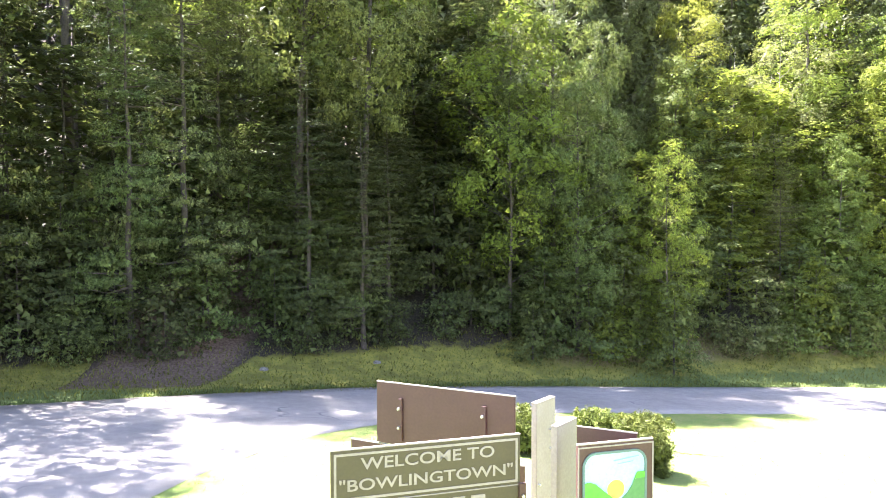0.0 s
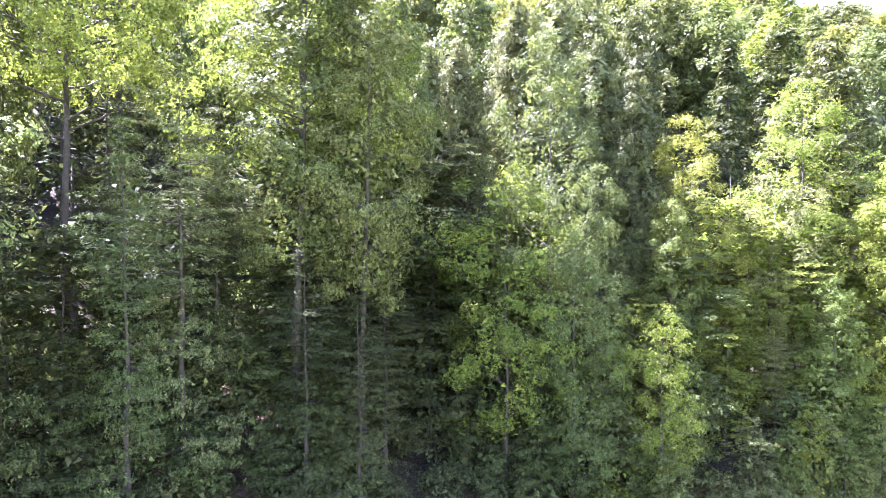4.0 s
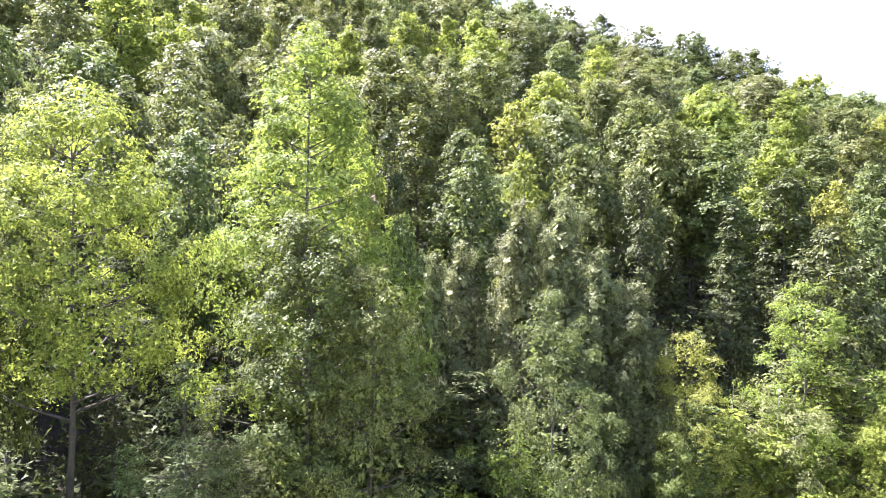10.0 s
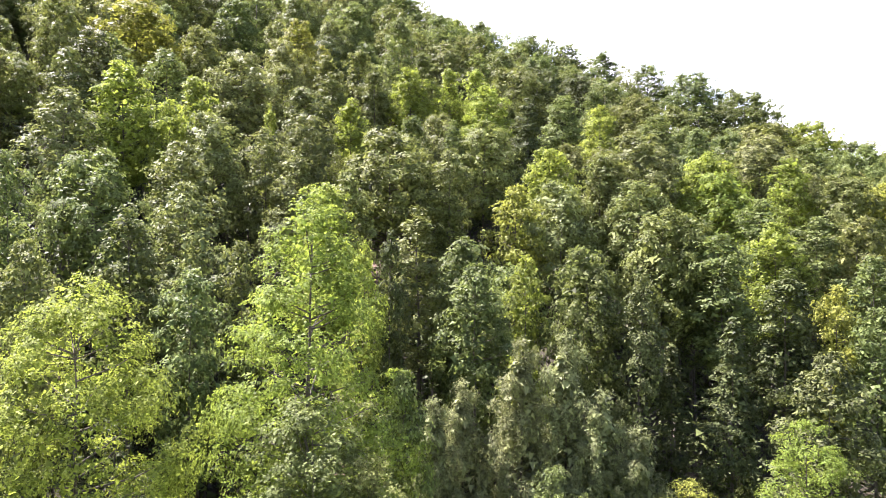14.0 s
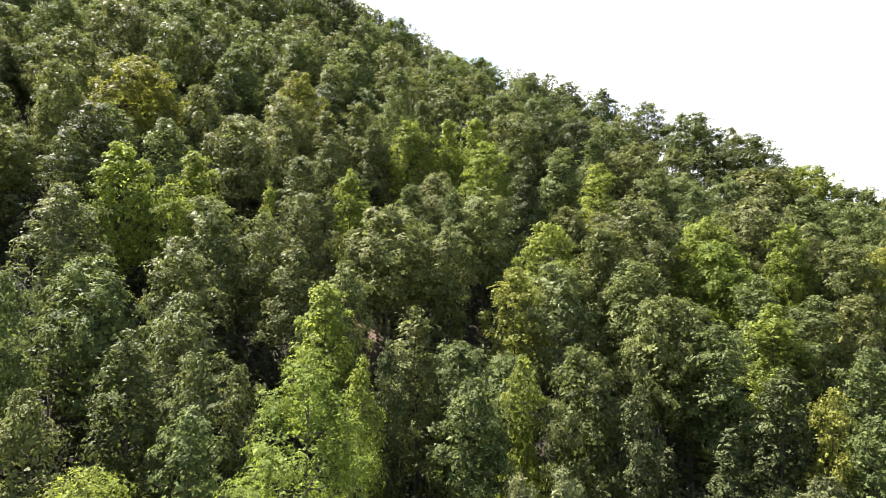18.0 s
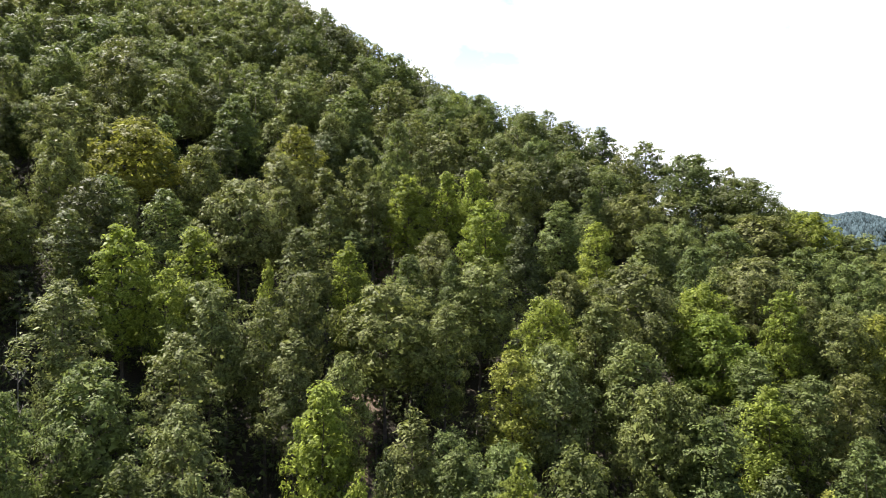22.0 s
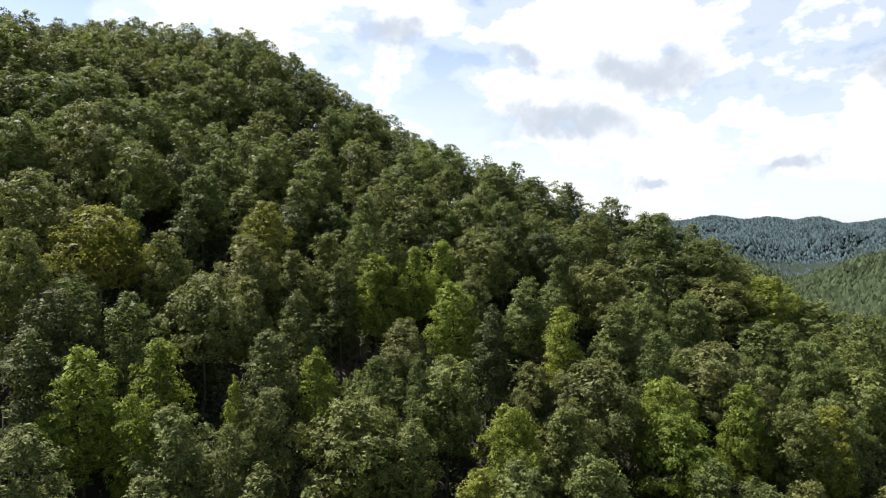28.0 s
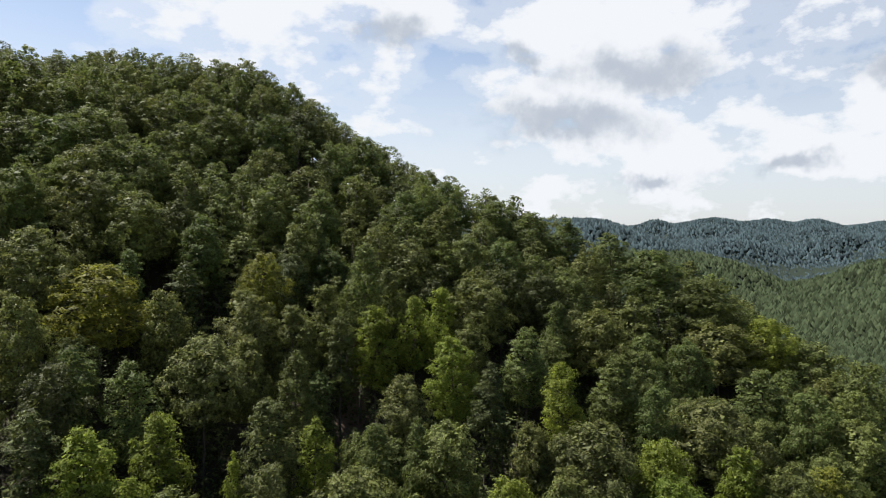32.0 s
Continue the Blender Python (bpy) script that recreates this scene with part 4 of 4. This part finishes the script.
def far_woods():
    """Woods on the hills beyond the valley: one lumpy crown per tree, bluer with painted haze beyond 1130 m."""
    rng = np.random.RandomState(8)
    n = 105000
    yy = 420 + 2050 * rng.uniform(0, 1, n) ** 0.85
    xx = yy * rng.uniform(0.1, 0.78, n)
    zz = land(xx, yy)
    base = np.array([(1, 0, -0.45), (-0.5, 0.87, -0.45), (-0.5, -0.87, -0.45), (0, 0, 1.0)], float)
    tri = np.array([(0, 1, 3), (1, 2, 3), (2, 0, 3)])
    k = len(base)
    r = rng.uniform(2.3, 4.2, n) * (1 + yy / 2600)
    lump = 1 + rng.uniform(-0.3, 0.3, (n, k))
    turn = rng.uniform(0, 6.28, n)
    v = base[None] * lump[..., None] * r[:, None, None]
    c, s = np.cos(turn)[:, None], np.sin(turn)[:, None]
    v = np.stack([v[..., 0] * c - v[..., 1] * s, v[..., 0] * s + v[..., 1] * c, v[..., 2]], -1)
    v += np.stack([xx, yy, zz + 1.5 + rng.uniform(-1, 2, n)], 1)[:, None]
    f = tri[None] + (np.arange(n) * k)[:, None, None]
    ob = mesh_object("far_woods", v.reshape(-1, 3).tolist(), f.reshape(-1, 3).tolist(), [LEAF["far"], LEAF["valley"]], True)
    # far crowns take the haze-tinted leaf, nearer ones the plain valley green
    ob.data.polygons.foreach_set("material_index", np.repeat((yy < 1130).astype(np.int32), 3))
    return tagged(ob, "dense green woods on the hills across the valley", "woods", kind="stuff")


far_woods()
# ---------- the welcome sign ----------
def part(name, bm, mat, parent, label=""):
    me = bpy.data.meshes.new(name)
    bm.to_mesh(me)
    bm.free()
    me.materials.append(mat)
    ob = new(name, me)
    ob.parent = parent
    return tagged(ob, label)


def box(x0, x1, y0, y1, z0, z1, bevel=0.005):
    bm = bmesh.new()
    bmesh.ops.create_cube(bm, size=1)
    for v in bm.verts:
        v.co = ((x0 + x1) / 2 + v.co.x * (x1 - x0), (y0 + y1) / 2 + v.co.y * (y1 - y0), (z0 + z1) / 2 + v.co.z * (z1 - z0))
    if bevel:
        bmesh.ops.bevel(bm, geom=bm.edges[:], offset=bevel, segments=2, affect="EDGES")
    return bm


def slab(outline, y0, y1):
    """A flat shape in the board's plane, given as (x, z) corners, from y0 to y1."""
    bm = bmesh.new()
    front = [bm.verts.new((x, y0, z)) for x, z in outline]
    back = [bm.verts.new((x, y1, z)) for x, z in outline]
    bm.faces.new(front)
    bm.faces.new(back[::-1])
    n = len(outline)
    for i in range(n):
        bm.faces.new((front[(i + 1) % n], front[i], back[i], back[(i + 1) % n]))
    bmesh.ops.recalc_face_normals(bm, faces=bm.faces[:])
    return bm


def ring(outer, inner, y0, y1):
    """A flat band between two outlines of equal length."""
    bm = bmesh.new()
    rows = [[bm.verts.new((x, y, z)) for x, z in o] for o, y in ((outer, y0), (inner, y0), (inner, y1), (outer, y1))]
    n = len(outer)
    for a, b in ((0, 1), (1, 2), (2, 3), (3, 0)):
        for i in range(n):
            bm.faces.new((rows[a][i], rows[a][(i + 1) % n], rows[b][(i + 1) % n], rows[b][i]))
    bmesh.ops.recalc_face_normals(bm, faces=bm.faces[:])
    return bm


def rect(x0, x1, z0, z1):
    return [(x0, z0), (x1, z0), (x1, z1), (x0, z1)]


def rounded(x0, x1, z0, z1, r, n=6):
    out = []
    for cx, cz, a0 in ((x1 - r, z1 - r, 0), (x0 + r, z1 - r, 90), (x0 + r, z0 + r, 180), (x1 - r, z0 + r, 270)):
        for i in range(n + 1):
            a = radians(a0 + 90 * i / n)
            out.append((cx + r * math.cos(a), cz + r * math.sin(a)))
    return out


def bolt(x, z, y, parent, r=0.017):
    bm = bmesh.new()
    bmesh.ops.create_cone(bm, cap_ends=True, segments=10, radius1=r, radius2=r * 0.8, depth=0.03)
    bmesh.ops.rotate(bm, verts=bm.verts[:], matrix=Matrix.Rotation(radians(90), 3, "X"))
    bmesh.ops.translate(bm, verts=bm.verts[:], vec=(x, y, z))
    return part("bolt", bm, STEEL, parent, "steel bolt head")


def lettering(text, x0, x1, z0, height, y, parent):
    """Raised capital letters, stretched to their run along the board."""
    cu = bpy.data.curves.new("lettering", "FONT")
    cu.body, cu.size, cu.extrude, cu.offset, cu.resolution_u = text, 1.0, 0.02, 0.011, 4
    tmp = bpy.data.objects.new("lettering", cu)
    scene.collection.objects.link(tmp)
    bpy.context.view_layer.update()
    me = bpy.data.meshes.new_from_object(tmp.evaluated_get(bpy.context.evaluated_depsgraph_get()))
    bpy.data.objects.remove(tmp)
    co = np.array([v.co for v in me.vertices])
    lo, hi = co.min(0), co.max(0)
    cap = co[:, 1].max()
    for v in me.vertices:
        x = x0 + (v.co.x - lo[0]) / (hi[0] - lo[0]) * (x1 - x0)
        v.co = (x, y - v.co.z * 0.25, z0 + v.co.y / cap * height)
    me.materials.clear()
    me.materials.append(SIGN_CREAM)
    me.name = "lettering"
    ob = new("lettering", me)
    ob.parent = parent
    return tagged(ob, "cream painted raised letters")


def wing(name, sign, a, b, z0, z1, mat, label="", left=0.0, right=0.0, thick=0.035):
    """One upright board from a to b; its own x axis runs along it and its front faces -y."""
    ln = math.hypot(b[0] - a[0], b[1] - a[1])
    ob = part(name, box(-left, ln + right, 0, thick, z0, z1), mat, sign, label)
    ob.matrix_local = sign.matrix_world.inverted() @ Matrix.Translation((a[0], a[1], 0)) @ Matrix.Rotation(math.atan2(b[1] - a[1], b[0] - a[0]), 4, "Z")
    # thin cream cap that paints the sunlight along the board's top
    part("top_edge", box(-left - 0.001, ln + right + 0.001, -0.001, thick + 0.001, z1 - 0.004, z1 + 0.008, 0.002), SIGN_CREAM, ob, "pale cream strip painted as the sunlit top edge")
    return ob, ln


def welcome_sign():
    sign = new("welcome_sign")
    sign.location = (0.9, 7.0, float(land(0.9, 7.0)))
    bpy.context.view_layer.update()
    tagged(sign, "brown wooden welcome sign with cream lettering and pale posts", "sign")
    # front boards with lettering
    ob, ln = wing("name_board", sign, (-0.985, 5.86), (0.735, 6.37), 4.088, 4.56, SIGN_OLIVE, "olive-brown board with cream letters and border line")
    part("border_line", ring(rect(0.028, ln - 0.028, 4.112, 4.53), rect(0.05, ln - 0.05, 4.134, 4.508), -0.005, -0.001), SIGN_CREAM, ob, "cream border line")
    lettering("WELCOME TO", 0.265, 1.53, 4.376, 0.105, -0.001, ob)
    lettering('"BOWLINGTOWN"', 0.075, 1.715, 4.192, 0.105, -0.001, ob)
    ob, ln = wing("lower_board", sign, (-0.985, 5.86), (0.735, 6.37), 3.56, 4.078, SIGN_OLIVE, "olive-brown board with cream bars of lettering")
    for x0, x1 in ((0.40, 0.58), (1.03, 1.10), (1.12, 1.24), (1.30, 1.44)):
        part("lettering", box(x0, x1, -0.005, -0.001, 3.93, 4.03, 0), SIGN_CREAM, ob, "cream letter bar")
    batten = part("batten", box(ln - 0.02, ln + 0.05, -0.03, 0.0, 3.6, 4.10), SIGN_BROWN, ob, "short brown wooden batten")
    bolt(ln + 0.015, 3.98, -0.035, batten)
    # back board, seen from behind with its battens
    ob, ln = wing("back_board", sign, (-0.855, 8.67), (0.84, 7.85), 3.765, 4.55, SIGN_BROWN, "dark brown back of a sign board")
    for s, zt, zs in ((0.36, 4.37, (4.24, 4.0)), (1.50, 4.40, (4.28,))):
        batten = part("batten", box(s - 0.03, s + 0.03, -0.035, 0.0, 3.82, zt), SIGN_BROWN, ob, "upright brown batten")
        for z in zs:
            bolt(s - 0.012, z, -0.05, batten, 0.02)
    wing("back_board_lower", sign, (-0.855, 8.67), (0.84, 7.85), 3.0, 3.745, SIGN_BROWN, "dark brown lower back board", left=0.40, right=0.12)
    # picture board and the board behind it
    ob, ln = wing("picture_board", sign, (1.22, 6.06), (1.97, 6.27), 3.62, 4.55, SIGN_BROWN, "brown board with a painted landscape in a rounded frame")
    part("edge_line", ring(rect(0.0, ln, 3.64, 4.53), rect(0.014, ln - 0.014, 3.654, 4.516), -0.004, -0.001), SIGN_CREAM, ob, "cream edge line")
    x0, x1, z0, z1 = 0.045, ln - 0.075, 3.70, 4.475
    part("painted_rim", ring(rounded(x0, x1, z0, z1, 0.13), rounded(x0 + 0.022, x1 - 0.022, z0 + 0.022, z1 - 0.022, 0.11), -0.012, -0.001), PAINT_RIM, ob, "dark teal rim")
    part("painted_sky", slab(rounded(x0 + 0.02, x1 - 0.02, z0 + 0.02, z1 - 0.02, 0.11), -0.004, -0.001), PAINT_SKY, ob, "light blue painted sky")
    part("painted_streak", slab([(0.36, 4.375), (0.62, 4.405), (0.62, 4.415), (0.36, 4.385)], -0.006, -0.004), PAINT_STREAK, ob, "darker blue streak")
    part("painted_streak", slab([(0.40, 4.345), (0.56, 4.360), (0.56, 4.367), (0.40, 4.352)], -0.006, -0.004), PAINT_STREAK, ob, "darker blue streak")
    part("painted_sun", slab([(0.385 + 0.088 * math.cos(i * math.tau / 28), 4.115 + 0.088 * math.sin(i * math.tau / 28)) for i in range(28)], -0.007, -0.004), PAINT_SUN, ob, "orange painted sun")
    hill_r = [(x1 - 0.022, 3.78), (x1 - 0.022, 4.25), (0.63, 4.245), (0.57, 4.17), (0.50, 4.07), (0.42, 4.01), (0.30, 3.98), (0.30, 3.78)]
    part("painted_hill", slab(hill_r, -0.010, -0.007), PAINT_HILL2, ob, "dark green painted hill")
    hill_l = [(x0 + 0.022, 3.78), (x0 + 0.022, 4.20), (0.12, 4.205), (0.18, 4.18), (0.26, 4.11), (0.34, 4.05), (0.44, 4.0), (0.44, 3.78)]
    part("painted_hill", slab(hill_l, -0.014, -0.010), PAINT_HILL, ob, "bright green painted hill")
    part("painted_ridge", slab([(0.60, 4.26), (x1 - 0.022, 4.262), (x1 - 0.022, 4.20), (0.585, 4.20), (0.555, 4.16)], -0.0135, -0.010), PAINT_HILL, ob, "bright green painted ridge")
    wing("side_board", sign, (1.33, 6.66), (1.86, 6.42), 3.2, 4.55, SIGN_BROWN, "dark brown back of the side board", thick=0.02)
    # the two pale plank posts
    for a, b, bolts in (((1.05, 7.52), (1.31, 7.84), ((0.30, 4.20), (0.30, 3.98), (0.06, 3.62))), ((1.13, 6.63), (1.39, 6.96), ())):
        post, ln = wing("post", sign, a, b, float(land(*a)) - 0.3, 4.55, SIGN_CREAM, "pale cream plank post", thick=0.07)
        for s, z in bolts:
            bolt(s, z, -0.008, post, 0.016)
    return sign


welcome_sign()


# ---------- clipped shrubs beside the sign ----------
def shrub(x, y, width, height, seed):
    rng = np.random.RandomState(seed)
    ob = new("shrub")
    ob.location = (x, y, float(land(x, y)))
    n = 46
    a, h = rng.uniform(0, math.tau, n), rng.uniform(0.12, 1, n)
    rr = np.where(h < 0.6, 0.72 + 0.35 * h, 0.93 * np.sqrt(np.clip(1.35 - h, 0, 1) / 0.75)) * rng.uniform(0.55, 1.0, n) ** 0.5
    c = np.stack([np.cos(a) * rr * width * 0.40, np.sin(a) * rr * width * 0.40, h * height * 0.80 + 0.04], 1)
    sprays = leaf_cloud(rng, c, np.full(n, width * 0.145), 240, 0.085, 1.0, 0.10, 0.22)
    # upright shoots over the top
    m = 70
    a = rng.uniform(0, math.tau, m)
    r = np.sqrt(rng.uniform(0, 1, m)) * width * 0.42
    tips = np.stack([np.cos(a) * r, np.sin(a) * r, height * (0.90 - 0.5 * (r / width) ** 2) + rng.uniform(0, 0.09, m)], 1)
    shoots = leaf_cloud(rng, tips, np.full(m, 0.06), 9, 0.12, 1.4, 0.0, 0.22)
    core = leaf_cloud(rng, c * np.array([0.75, 0.75, 0.85]), np.full(n, width * 0.13), 16, 0.22, 0.9, 0.4, 0.7)
    crown = new("foliage", leaf_mesh("foliage", np.concatenate([sprays, shoots, core]), LEAF["yew"]))
    crown.parent = ob
    sv, sf = tubes([[(0.1 * i - 0.15, 0.04 * i, -0.1, 0.03), (0.22 * i - 0.33, 0.1 * i - 0.1, height * 0.6, 0.012)] for i in range(4)], 6)
    for i in range(4):
        mesh_object("stem", sv[i * 12:i * 12 + 12], [tuple(v - i * 12 for v in f) for f in sf[i * 7:i * 7 + 7]], BARK, True, ob)
    return tagged(ob, "clipped yew shrub with yellow-green tips on the lawn", "shrub", "shrubs beside the sign")


shrub(0.95, 16.3, 1.25, 1.10, 41)
shrub(2.10, 16.0, 1.30, 1.15, 42)
shrub(3.45, 15.6, 1.30, 1.15, 43)
shrub(4.35, 14.6, 1.60, 1.25, 44)


# ---------- rock, grass, undergrowth ----------
def rock(x, y, size, seed):
    bm = bmesh.new()
    bmesh.ops.create_icosphere(bm, subdivisions=3, radius=size)
    for v in bm.verts:
        v.co *= 1 + 0.35 * noise.noise(v.co * 2.0 / size + Vector((seed, 0, 0))) + 0.12 * noise.noise(v.co * 6.0 / size)
        v.co.z *= 0.55
    me = bpy.data.meshes.new("rock")
    bm.to_mesh(me)
    bm.free()
    me.materials.append(ROCK)
    ob = new("rock", me)
    ob.location = (x, y, float(land(x, y)) + size * 0.12)
    return tagged(ob, "pale grey rock half sunk in the grassy bank", "rock")


ROCK = plain("pale_rock", (0.10, 0.09, 0.08), (0.20, 0.185, 0.165), 3.0, 0.9, 25, 0.6)
rock(10.6, 35.6, 0.42, 3)
rock(11.5, 35.9, 0.35, 5)
# two added pale stones in place of small sunlit flecks on the bank
rock(-3.0, 30.6, 0.16, 7)
rock(-7.6, 28.5, 0.18, 9)


def grass(name, label, n, spot, height, c1, c2, seed):
    """Blades of grass: one bent pair of triangles each."""
    rng = np.random.RandomState(seed)
    x, y = spot(rng, n)
    z = land(x, y)
    a, h = rng.uniform(0, math.tau, n), height * rng.uniform(0.5, 1.4, n)
    w = h * 0.11
    u = np.stack([np.cos(a), np.sin(a), 0 * a], 1)
    lean = rng.normal(0, 0.35, (n, 2)) * h[:, None]
    p = np.stack([x, y, z - 0.02], 1)
    top = p + np.stack([lean[:, 0], lean[:, 1], h], 1)
    mid = (p + top) / 2 + np.stack([-lean[:, 0], -lean[:, 1], h * 0.3], 1) * 0.2
    v = np.stack([p - u * w[:, None], p + u * w[:, None], mid + u * w[:, None] * 0.7, top], 1).reshape(-1, 3)
    ob = new(name, leaf_mesh(name, v, leaf(name + "_blades", c1, c2, 0.3), 4))
    return tagged(ob, label, "grass", kind="stuff")


def bank_spot(rng, n):
    x = rng.uniform(-24, 34, n)
    foot = 33.3 + 0.42 * np.minimum(x, 5) + 0.30 * np.maximum(x - 5, 0)
    return x, foot + rng.uniform(-6.0, 0.6, n)


def lawn_spot(rng, n):
    x, y = rng.uniform(-6, 22, n), rng.uniform(9, 26, n)
    line = np.array(NEAR_EDGE)
    keep = y < np.interp(x, line[1:, 0], line[1:, 1]) - 0.1
    return np.where(keep, x, 4.0 + 0.2 * x), np.where(keep, y, 12 + 0.2 * y)


def verge_spot(rng, n):
    """Ragged grass over the far edge of the road."""
    line = curve_points(FAR_EDGE, 14)
    s = rng.uniform(14, len(line) - 30, n)
    x, y = np.interp(s, np.arange(len(line)), line[:, 0]), np.interp(s, np.arange(len(line)), line[:, 1])
    d = np.abs(rng.normal(0, 0.5, n))
    return x - 0.4 * d, y + d - 0.05


grass("bank_grass", "short mossy yellow-green grass on the bank", 26000, bank_spot, 0.13, (0.09, 0.098, 0.02), (0.17, 0.165, 0.03), 61)
grass("lawn_grass", "short sunlit lawn grass", 24000, lawn_spot, 0.05, (0.10, 0.14, 0.035), (0.21, 0.205, 0.07), 62)
grass("verge_grass", "green grass along the edge of the road", 12000, verge_spot, 0.10, (0.055, 0.078, 0.020), (0.095, 0.120, 0.034), 63)
